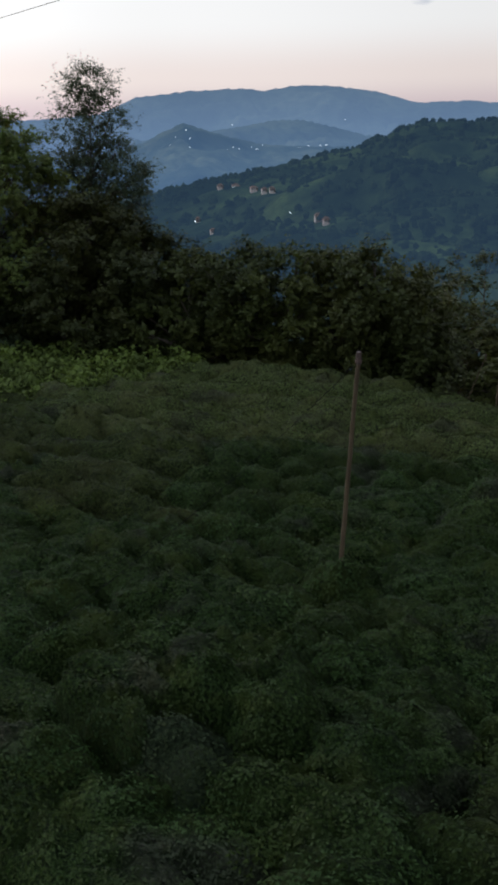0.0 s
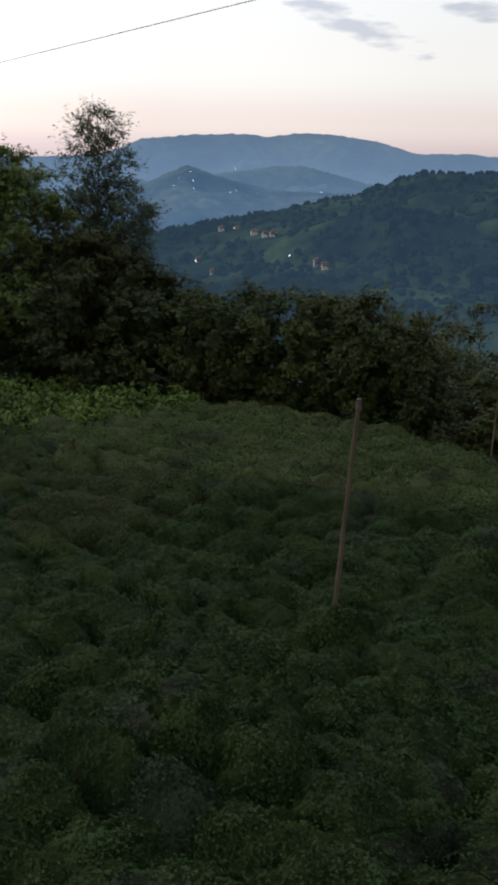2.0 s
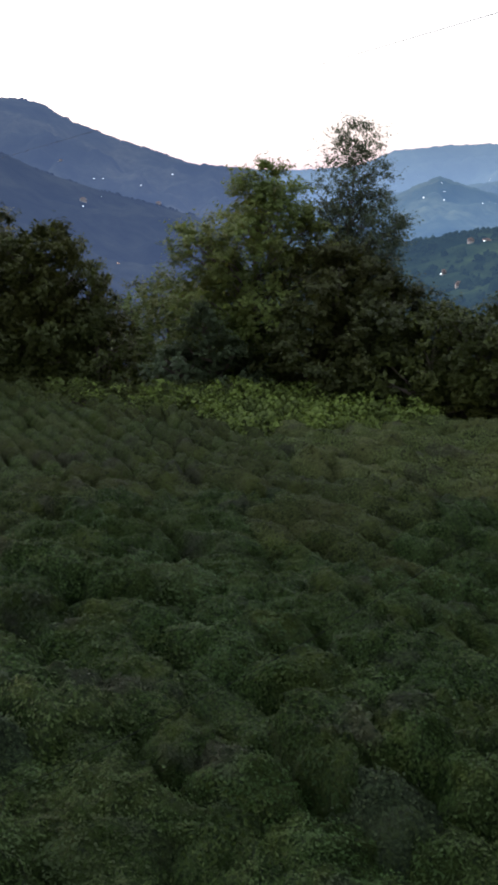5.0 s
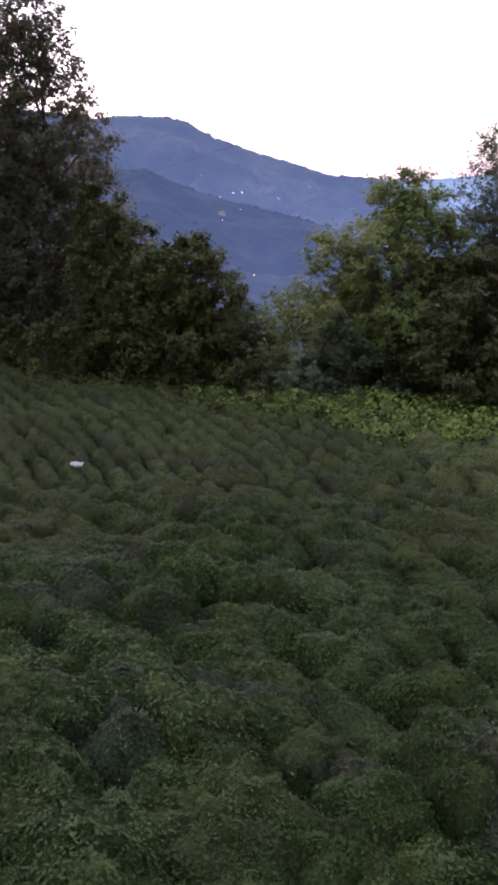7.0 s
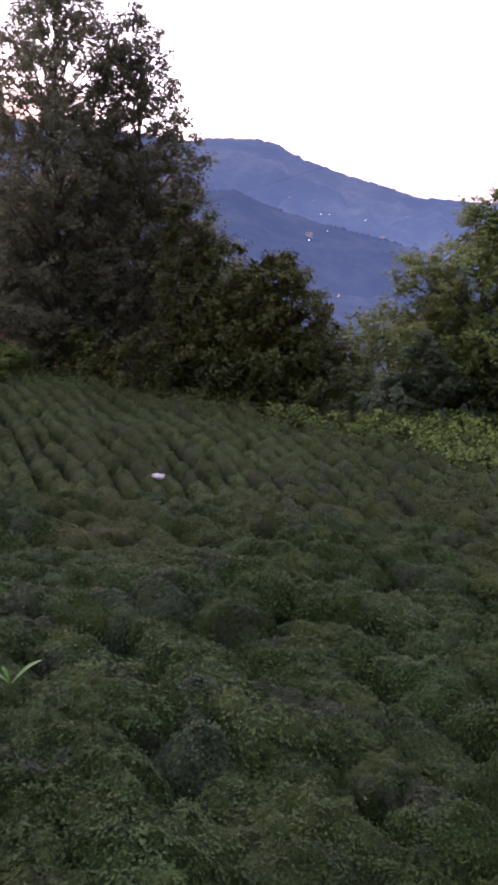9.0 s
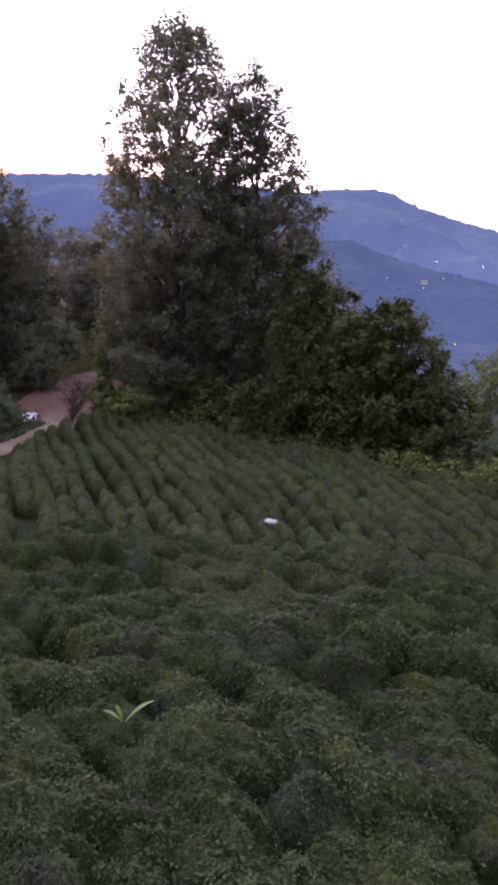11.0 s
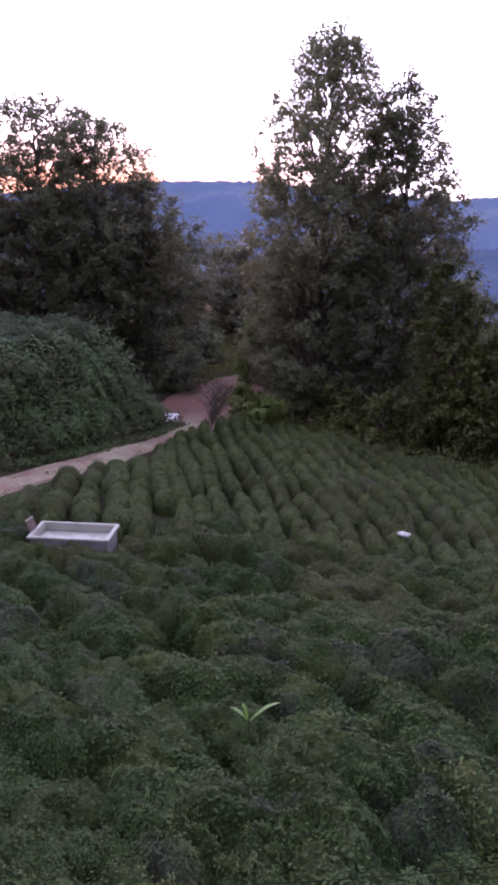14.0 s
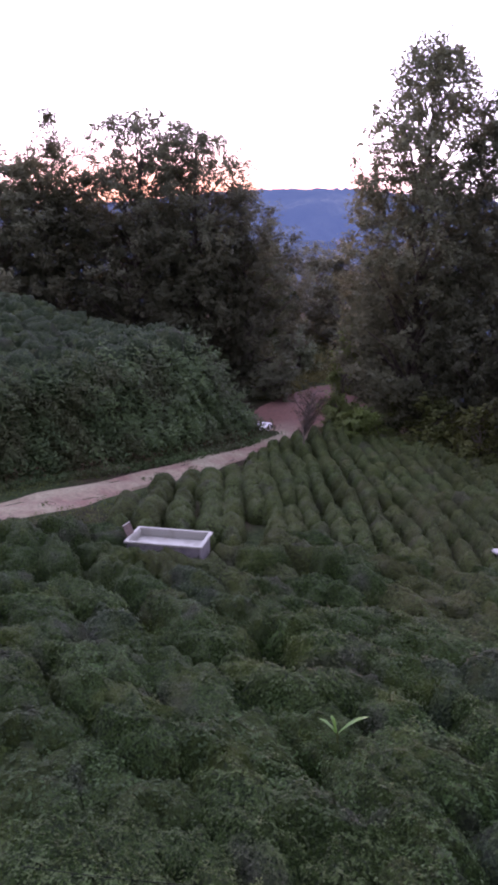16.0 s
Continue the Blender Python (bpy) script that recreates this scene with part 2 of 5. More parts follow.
HAZEL_LEAF = leafy("hazel_leaf", (0.0247, 0.0343, 0.0071), (0.0398, 0.0536, 0.0104), (0.0636, 0.0841, 0.0151), (0.0636, 0.0687, 0.0132), 0.3, 0.3, rough=0.65, spec=0.25)
TEA_WEED = leafy("field_weed_leaf", (0.026, 0.043, 0.009), (0.035, 0.057, 0.012), (0.046, 0.072, 0.016), None, rough=0.7, spec=0.12)
PALE_SHRUB = leafy("pale_shrub_leaf", (0.080, 0.100, 0.050), (0.115, 0.142, 0.072), (0.160, 0.190, 0.105), None, rough=0.6, spec=0.2)
SLOPE_GRASS = leafy("slope_grass_blade", (0.085, 0.085, 0.030), (0.120, 0.118, 0.042), (0.155, 0.150, 0.058), None, rough=0.8, spec=0.1)
BANK_LEAF = leafy("bramble_leaf", (0.0286, 0.0489, 0.0194), (0.0537, 0.0877, 0.0318), (0.0935, 0.1403, 0.0492), (0.0529, 0.0551, 0.0298), 0.5, rough=0.6, spec=0.12)
BARK = material("bark", lambda n, l: principled(n, l, ramp(n, l, noise_of(n, l, 7, 6, stretch=(1, 1, 0.25)), [(0.3, (0.035, 0.028, 0.022)), (0.7, (0.12, 0.10, 0.08))]), 0.9, bump=noise_of(n, l, 18, 4, stretch=(1, 1, 0.2)), strength=0.8, distance=0.03))
POLE_WOOD = material("weathered_pole", lambda n, l: principled(n, l, ramp(n, l, noise_of(n, l, 12, 5, stretch=(1, 1, 0.1)), [(0.3, (0.0513, 0.0359, 0.0194)), (0.7, (0.1189, 0.0860, 0.0468))]), 0.8, bump=noise_of(n, l, 50, 3, stretch=(1, 1, 0.1))))


def soil_build(n, l):
    big, fine = noise_of(n, l, 0.35, 5), noise_of(n, l, 6, 6)
    grass = ramp(n, l, fine, [(0.3, (0.010, 0.017, 0.007)), (0.7, (0.032, 0.046, 0.017))])
    earth = ramp(n, l, fine, [(0.3, (0.014, 0.012, 0.007)), (0.7, (0.036, 0.030, 0.018))])
    return principled(n, l, mixed(n, l, ramp(n, l, big, [(0.45, (0, 0, 0)), (0.6, (1, 1, 1))]), grass, earth), 0.95, spec=0.05, bump=fine, strength=0.7, distance=0.05)


def road_build(n, l):
    big, fine = noise_of(n, l, 0.8, 5), noise_of(n, l, 9, 8)
    pale = ramp(n, l, fine, [(0.3, (0.128, 0.110, 0.070)), (0.7, (0.230, 0.203, 0.132))])
    red = ramp(n, l, fine, [(0.3, (0.082, 0.040, 0.030)), (0.7, (0.146, 0.070, 0.052))])
    sep = n.new("ShaderNodeSeparateXYZ")
    l.new(n.new("ShaderNodeNewGeometry").outputs["Position"], sep.inputs[0])
    far = n.new("ShaderNodeMapRange")     # the pale gravel gives way to red earth up the track
    far.inputs["From Min"].default_value, far.inputs["From Max"].default_value = 21.8, 24.0
    l.new(sep.outputs["Y"], far.inputs["Value"])
    col = mixed(n, l, far.outputs[0], mixed(n, l, ramp(n, l, big, [(0.4, (0, 0, 0)), (0.7, (1, 1, 1))]), pale, red, "MIX"), red)
    return principled(n, l, col, 0.95, bump=fine, strength=0.6, distance=0.03)


SOIL, ROAD = material("grassy_soil", soil_build), material("dirt_road", road_build)


def distance_build(a, b, c, air, glow_gain, scale, low=-80.0, high=120.0, haze=0.25):
    """Wooded slopes far off as a backdrop, the haze over them painted as emission."""
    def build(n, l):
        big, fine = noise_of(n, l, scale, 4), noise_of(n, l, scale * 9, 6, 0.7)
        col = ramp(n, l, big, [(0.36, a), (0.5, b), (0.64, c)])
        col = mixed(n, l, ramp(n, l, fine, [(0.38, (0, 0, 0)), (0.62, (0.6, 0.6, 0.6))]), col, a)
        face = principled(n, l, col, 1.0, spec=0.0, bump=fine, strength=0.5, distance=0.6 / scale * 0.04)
        haze_glow = n.new("ShaderNodeEmission")
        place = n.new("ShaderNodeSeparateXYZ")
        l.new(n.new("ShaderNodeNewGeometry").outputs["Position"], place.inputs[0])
        thick = n.new("ShaderNodeMapRange")          # the painted haze glows stronger towards the valleys
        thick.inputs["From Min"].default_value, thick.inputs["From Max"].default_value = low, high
        thick.inputs["To Min"].default_value, thick.inputs["To Max"].default_value = glow_gain * (1 + haze), glow_gain * (1 - 0.25 * haze)
        l.new(place.outputs["Z"], thick.inputs["Value"]), l.new(thick.outputs[0], haze_glow.inputs["Strength"])
        haze_glow.inputs["Color"].default_value = (*air, 1)
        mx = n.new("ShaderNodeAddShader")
        l.new(face, mx.inputs[0]), l.new(haze_glow.outputs[0], mx.inputs[1])
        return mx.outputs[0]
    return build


# the blue of each far slope is haze painted as emission
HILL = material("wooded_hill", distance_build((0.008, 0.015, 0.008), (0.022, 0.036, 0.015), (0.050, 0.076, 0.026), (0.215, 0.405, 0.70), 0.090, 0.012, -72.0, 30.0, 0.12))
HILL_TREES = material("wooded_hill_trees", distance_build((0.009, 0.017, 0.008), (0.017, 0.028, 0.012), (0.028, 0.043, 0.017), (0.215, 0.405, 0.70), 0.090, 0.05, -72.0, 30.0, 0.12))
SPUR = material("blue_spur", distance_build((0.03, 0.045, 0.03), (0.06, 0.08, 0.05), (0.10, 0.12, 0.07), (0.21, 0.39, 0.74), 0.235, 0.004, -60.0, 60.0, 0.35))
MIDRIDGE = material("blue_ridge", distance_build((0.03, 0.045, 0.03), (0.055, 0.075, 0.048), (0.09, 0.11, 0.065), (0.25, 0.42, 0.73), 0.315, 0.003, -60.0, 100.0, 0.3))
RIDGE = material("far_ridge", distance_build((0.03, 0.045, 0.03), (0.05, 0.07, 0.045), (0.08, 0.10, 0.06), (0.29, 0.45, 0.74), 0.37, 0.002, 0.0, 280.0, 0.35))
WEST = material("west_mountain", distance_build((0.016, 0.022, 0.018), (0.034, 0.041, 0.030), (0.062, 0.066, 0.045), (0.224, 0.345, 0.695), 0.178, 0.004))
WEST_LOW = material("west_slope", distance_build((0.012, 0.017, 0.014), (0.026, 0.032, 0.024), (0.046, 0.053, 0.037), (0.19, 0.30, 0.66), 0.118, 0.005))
WHITE_METAL = material("white_painted_metal", lambda n, l: principled(n, l, mixed(n, l, ramp(n, l, noise_of(n, l, 3, 6), [(0.5, (0, 0, 0)), (0.75, (1, 1, 1))]), (0.262, 0.262, 0.230), (0.155, 0.150, 0.122)), 0.5, bump=noise_of(n, l, 25, 2), strength=0.1))
GREY_METAL = material("grey_dull_metal", lambda n, l: principled(n, l, ramp(n, l, noise_of(n, l, 5, 5), [(0.3, (0.12, 0.11, 0.12)), (0.7, (0.22, 0.20, 0.21))]), 0.6))
RUST = material("rusty_sheet", lambda n, l: principled(n, l, ramp(n, l, noise_of(n, l, 9, 6), [(0.3, (0.035, 0.028, 0.028)), (0.7, (0.12, 0.075, 0.06))]), 0.8, bump=noise_of(n, l, 40, 3), strength=0.3))
PLASTIC = material("white_plastic_sack", lambda n, l: principled(n, l, ramp(n, l, noise_of(n, l, 12, 4), [(0.3, (0.2593, 0.2593, 0.2530)), (0.7, (0.3555, 0.3555, 0.3468))]), 0.4, bump=noise_of(n, l, 20, 4), strength=0.5))
CABLE = material("black_cable", lambda n, l: principled(n, l, (0.012, 0.012, 0.013), 0.9, spec=0.05))
PLASTER = material("pale_plaster", lambda n, l: principled(n, l, ramp(n, l, noise_of(n, l, 0.8, 5), [(0.3, (0.52, 0.48, 0.46)), (0.7, (0.72, 0.68, 0.66))]), 0.9))
ROSE_PLASTER = material("rose_plaster", lambda n, l: principled(n, l, ramp(n, l, noise_of(n, l, 0.8, 5), [(0.3, (0.5040, 0.4500, 0.4545)), (0.7, (0.6615, 0.6120, 0.6126))]), 0.9))
ROOF_TILE = material("red_roof", lambda n, l: principled(n, l, ramp(n, l, noise_of(n, l, 1.5, 5), [(0.3, (0.1406, 0.0975, 0.0911)), (0.7, (0.2250, 0.1658, 0.1467))]), 0.9))
DARK_GLASS = material("dark_window", lambda n, l: principled(n, l, (0.03, 0.035, 0.045), 0.1))
PALE_GLASS = material("sky_lit_window", lambda n, l: principled(n, l, (0.16, 0.16, 0.18), 0.2))
CAR_PAINT = material("white_car_paint", lambda n, l: principled(n, l, (0.75, 0.75, 0.77), 0.25, spec=0.6))
RUBBER = material("tyre_rubber", lambda n, l: principled(n, l, (0.02, 0.02, 0.02), 0.85))


def lamp_material(name, color, gain):
    def build(n, l):
        e = n.new("ShaderNodeEmission")
        e.inputs["Color"].default_value, e.inputs["Strength"].default_value = (*color, 1), gain
        return e.outputs[0]
    return material(name, build)


COOL_LAMP, WARM_LAMP = lamp_material("cool_lamp", (0.85, 0.95, 1.0), 4.0), lamp_material("warm_lamp", (1.0, 0.55, 0.22), 5.0)


# ---- mesh helpers ----
def mesh_of(name, verts, faces, mats, index=None, smooth=True):
    """A mesh from arrays; faces all have the same number of corners, or are lists."""
    me = bpy.data.meshes.new(name)
    verts = np.asarray(verts, float)
    if isinstance(faces, np.ndarray):
        k = faces.shape[1]
        me.vertices.add(len(verts)), me.loops.add(faces.size), me.polygons.add(len(faces))
        me.vertices.foreach_set("co", verts.ravel())
        me.loops.foreach_set("vertex_index", faces.ravel().astype(np.int32))
        me.polygons.foreach_set("loop_start", np.arange(0, faces.size, k, dtype=np.int32))
    else:
        me.from_pydata(verts.tolist(), [], faces)
    for m in mats:
        me.materials.append(m)
    if index is not None:
        me.polygons.foreach_set("material_index", np.asarray(index, np.int32))
    me.polygons.foreach_set("use_smooth", np.full(len(me.polygons), smooth))
    me.update(calc_edges=True)
    me.validate()
    return me


def part(name, mesh, parent, label=""):
    ob = new(name, mesh)
    ob.parent = parent
    return tagged(ob, label)


def joined(pieces):
    """Vertices, four-cornered faces and material numbers of several pieces in one."""
    vs, fs, ms, base = [], [], [], 0
    for v, f, m in pieces:
        vs.append(v), fs.append(f + base), ms.append(np.full(len(f), m))
        base += len(v)
    return np.concatenate(vs), np.concatenate(fs), np.concatenate(ms)


def leaves(rng, centres, normals, size, spread=0.6, long=1.7, simple=False):
    """A pointed leaf at every centre, its face near the normal given: slightly bent with four corners, or three where it is small."""
    n = len(centres)
    nrm = normals + rng.normal(0, spread, (n, 3))
    nrm /= np.linalg.norm(nrm, axis=1)[:, None] + 1e-9
    a = np.cross(nrm, rng.normal(0, 1, (n, 3)))
    a /= np.linalg.norm(a, axis=1)[:, None] + 1e-9
    b = np.cross(nrm, a)
    s = (size * rng.uniform(0.6, 1.35, n))[:, None]
    if simple:
        v = np.stack([centres - a * s * long / 2 + b * s / 2, centres + a * s * long / 2 - nrm * s * 0.15, centres - a * s * long / 2 - b * s / 2], 1).reshape(-1, 3)
        return v, np.arange(3 * n).reshape(n, 3)
    v = np.stack([centres - a * s * long / 2, centres + b * s / 2 - nrm * s * 0.12 - a * s * 0.1, centres + a * s * long / 2, centres - b * s / 2 - nrm * s * 0.12 - a * s * 0.1], 1).reshape(-1, 3)
    return v, np.arange(4 * n).reshape(n, 4)


def tube(points, radii, sides=6):
    p = np.asarray(points, float)
    k = len(p)
    t = np.gradient(p, axis=0)
    t /= np.linalg.norm(t, axis=1)[:, None] + 1e-9
    side = np.cross(t, np.array([0.31, 0.95, 0.05]))
    side /= np.linalg.norm(side, axis=1)[:, None] + 1e-9
    up = np.cross(t, side)
    ang = np.linspace(0, 2 * math.pi, sides, endpoint=False)
    r = np.asarray(radii, float)[:, None, None]
    v = p[:, None] + r * (np.cos(ang)[None, :, None] * side[:, None] + np.sin(ang)[None, :, None] * up[:, None])
    f = [(i * sides + j, i * sides + (j + 1) % sides, (i + 1) * sides + (j + 1) % sides, (i + 1) * sides + j) for i in range(k - 1) for j in range(sides)]
    return v.reshape(-1, 3), np.array(f)


def lump(rng, nu=14, nv=6, rough=0.16, flat=1.0):
    """A rough half dome of radius 1 on the ground, as rings."""
    ph = rng.uniform(0, 6.28, 6)
    u = np.linspace(0, 2 * math.pi, nu, endpoint=False)
    w = np.linspace(0.02, 1, nv) * math.pi / 2 * 1.12
    U, Wv = np.meshgrid(u, w)
    r = 1 + rough * np.clip(np.sin(Wv) * 1.6, 0, 1) ** 2 * (np.sin(2 * U + ph[0]) * 0.6 + np.sin(3 * U + ph[1] + 2 * Wv) * 0.5 + np.sin(5 * U + ph[2] + 3 * Wv) * 0.35 + np.sin(4 * Wv + ph[3]) * 0.3)
    x, y, z = r * np.sin(Wv) * np.cos(U), r * np.sin(Wv) * np.sin(U), r * np.sign(np.cos(Wv)) * np.abs(np.cos(Wv)) ** flat
    v = np.stack([x, y, z], -1).reshape(-1, 3)
    f = [(i * nu + j, (i + 1) * nu + j, (i + 1) * nu + (j + 1) % nu, i * nu + (j + 1) % nu) for i in range(nv - 1) for j in range(nu)]
    f += [(0, k, k + 1, k + 2) for k in range(1, nu - 2, 2)]
    return v, np.array(f), r


def smooth01(a, b, x):
    s = np.clip((np.asarray(x, float) - a) / (b - a), 0, 1)
    return s * s * (3 - 2 * s)


def wave(x, y, scale, seed=0):
    """Smooth hills and dips between about -1 and 1."""
    g = np.random.RandomState(seed)
    out = 0
    for _ in range(6):
        a, k, p = g.uniform(0, 6.28), g.uniform(0.6, 1.7) / scale, g.uniform(0, 6.28)
        out = out + np.sin((np.cos(a) * x + np.sin(a) * y) * 6.28 * k + p)
    return out / 3


# ---- the lie of the land ----
EDGE_AZ = [-60, -20, -15, -8, -3, 2, 6, 12.5, 20, 26, 32, 38, 44, 48, 60, 90]
EDGE_D = [19, 19.3, 20.5, 21.8, 22.9, 23.9, 25.2, 26.8, 25.8, 26.3, 27.9, 30, 34, 37, 42, 45]
ROAD_LINE = 1.085 * np.array([(-18.3, -1), (-19.1, 2.5), (-20.0, 6.4), (-20.7, 9.0), (-21.5, 11.6), (-22.6, 14.2), (-24.1, 17.2), (-26.2, 20.3), (-29.2, 24.2), (-31.4, 27.9), (-33.6, 32.6), (-35.8, 39.0), (-37.5, 47), (-39, 56)])
BANK_LINE = 1.085 * np.array([(-20.6, -4), (-21.6, 0), (-22.5, 4.2), (-22.9, 7.6), (-23.0, 11.0), (-23.8, 14.1), (-25.3, 17.6), (-26.2, 19.5)])


def polar(x, y):
    return np.degrees(np.arctan2(-np.asarray(x, float), np.asarray(y, float))), np.hypot(x, y)


def ground_z(x, y):
    """Height of the ground sheet: a gently bowed tea field, falling into a valley past its edge."""
    az, d = polar(x, y)
    edge = np.interp(az, EDGE_AZ, EDGE_D)
    west_side = smooth01(38, 49, az) * (1 - smooth01(110, 150, az))
    z = -0.72 + 0.08 * wave(x, y, 9, 3) * np.clip(d / 6, 0, 1)
    z = z + 0.24 * smooth01(14, 20, d) * smooth01(42, 54, az) * (1 - smooth01(110, 150, az))
    past = np.clip(d - edge, 0, None)
    fall = -0.42 * past + 0.25 * np.minimum(past, 4) * (past > 0)
    fall = np.maximum(fall, -26 - 0.22 * np.clip(past - 60, 0, None))
    fall = np.maximum(fall, -95)
    z = z - 1.25 * np.exp(-((np.asarray(x) + 32.4) ** 2 + (np.asarray(y) - 21.2) ** 2) / 6.5)     # a dip behind the end of the bank
    climb = 0.065 * np.clip(d - 33, 0, 40) + 0.10 * np.clip(d - 50, 0, 20) - 0.30 * np.clip(d - 75, 0, 400)
    return z + fall * (1 - west_side) + np.maximum(climb, -95) * west_side


def line_points(line, step):
    seg = np.hypot(*np.diff(line, axis=0).T)
    s = np.concatenate([[0], np.cumsum(seg)])
    q = np.arange(0, s[-1], step)
    pts = np.stack([np.interp(q, s, line[:, 0]), np.interp(q, s, line[:, 1])], 1)
    for _ in range(6):
        pts[1:-1] = (pts[:-2] + 2 * pts[1:-1] + pts[2:]) / 4
    tan = np.gradient(pts, axis=0)
    tan /= np.linalg.norm(tan, axis=1)[:, None]
    return q, pts, np.stack([-tan[:, 1], tan[:, 0]], 1)


def grid_faces(rows, cols, wrap=False):
    i, j = np.meshgrid(np.arange(rows - 1), np.arange(cols if wrap else cols - 1), indexing="ij")
    k = (j + 1) % cols
    return np.stack([i * cols + j, i * cols + k, (i + 1) * cols + k, (i + 1) * cols + j], -1).reshape(-1, 4)


def build_ground():
    az = np.concatenate([np.arange(-30, 80, 0.75), np.arange(80, 330, 5.0)])
    d = np.concatenate([[0.0], np.arange(1.5, 60, 0.6), np.geomspace(61, 4900, 60)])
    A, Dm = np.meshgrid(np.radians(az), d)
    x, y = -np.sin(A) * Dm, np.cos(A) * Dm
    z = ground_z(x, y)
    me = mesh_of("ground", np.stack([x, y, z], -1).reshape(-1, 3), grid_faces(len(d), len(az), True)[:, ::-1], [SOIL])
    tagged(new("ground", me), "dark grassy soil of a hillside falling into a valley", "ground", kind="structure")


def build_road():
    q, pts, side = line_points(ROAD_LINE, 0.5)
    width = np.interp(q, [0, 9, 14, 20, 23.5, 27, 33, 38, 60], [1.25, 1.15, 0.85, 0.9, 1.9, 2.9, 2.9, 1.7, 1.5])
    offs = np.linspace(-1, 1, 9)
    rows = []
    for p, n, w, s in zip(pts, side, width, q):
        e = p + n * (offs * w)[:, None]
        rut = -0.05 * np.exp(-((np.abs(offs) - 0.55) / 0.18) ** 2) + 0.03 * np.sin(s * 1.7 + offs * 3)
        wob = e + n * (0.22 * math.sin(s * 1.3) * (np.abs(offs) > 0.9) * np.sign(offs))[:, None]
        rows.append(np.stack([wob[:, 0], wob[:, 1], ground_z(wob[:, 0], wob[:, 1]) + 0.07 + rut - 0.12 * (np.abs(offs) > 0.9)], 1))
    me = mesh_of("road", np.array(rows).reshape(-1, 3), grid_faces(len(pts), 9)[:, ::-1], [ROAD])
    tagged(new("road", me), "pale and reddish dirt track with worn ruts", "dirt road", kind="structure")


BANK_EDGE = np.concatenate([BANK_LINE, 1.085 * np.array([(-27.3, 19.0), (-29.4, 17.5), (-32, 16.8), (-36, 16), (-42, 14), (-47, 8), (-50, -8)])])


def inside_bank(x, y):
    """True within the bank's outline, and the distances from its edge and from its front."""
    x, y = np.asarray(x, float), np.asarray(y, float)
    far, front, odd = np.full(x.shape, 1e9), np.full(x.shape, 1e9), np.zeros(x.shape, bool)
    ring = np.concatenate([BANK_EDGE, BANK_EDGE[:1]])
    for k, ((ax, ay), (bx, by)) in enumerate(zip(ring[:-1], ring[1:])):
        t = np.clip(((x - ax) * (bx - ax) + (y - ay) * (by - ay)) / ((bx - ax) ** 2 + (by - ay) ** 2), 0, 1)
        if k < len(BANK_EDGE) - 1:
            far = np.minimum(far, np.hypot(x - ax - t * (bx - ax), y - ay - t * (by - ay)))
        if k < len(BANK_LINE) - 1:
            front = np.minimum(front, np.hypot(x - ax - t * (bx - ax), y - ay - t * (by - ay)))
        odd ^= ((ay > y) != (by > y)) & (x < (bx - ax) * (y - ay) / (by - ay + 1e-12) + ax)
    return odd, far, front


def bank_z(x, y):
    x, y = np.asarray(x, float), np.asarray(y, float)
    odd, d, front = inside_bank(x, y)
    az = polar(x, y)[0]
    face = np.interp(az, [53, 58.5, 62.5, 67.3, 70.7, 80], [4.4, 4.4, 3.9, 3.1, 3.1, 3.0])
    slope = np.interp(az, [53, 58.5, 62.5, 67.3, 70.7, 80], [0.03, 0.04, 0.12, 0.21, 0.25, 0.25])
    z = face * np.clip(smooth01(-0.12, 1, d / np.interp(az, [56, 61, 66], [3.1, 2.6, 2.1])), 0, 1) + slope * np.clip(front - 1.7, 0, 9) * smooth01(0, 3, d) + 0.14 * wave(x, y, 2.2, 8) * smooth01(0, 1.5, d)
    base = -0.48 + (ground_z(x, y) + 0.48) * (1 - smooth01(0, 3, d))
    return base + z * odd - 0.12 * (1 - smooth01(0, 0.4, d)) - 0.6 * ~odd


def build_bank():
    x, y = np.meshgrid(np.arange(-56, -20, 0.33), np.arange(-9, 23, 0.33), indexing="ij")
    z = bank_z(x, y)
    f = grid_faces(*x.shape)
    odd = inside_bank(x, y)[0].ravel()
    f = f[odd[f].any(axis=1)]
    me = mesh_of("bank", np.stack([x, y, z], -1).reshape(-1, 3), f, [SOIL])
    tagged(new("bank", me), "steep overgrown earth bank beside the dirt road", "bank", kind="structure")


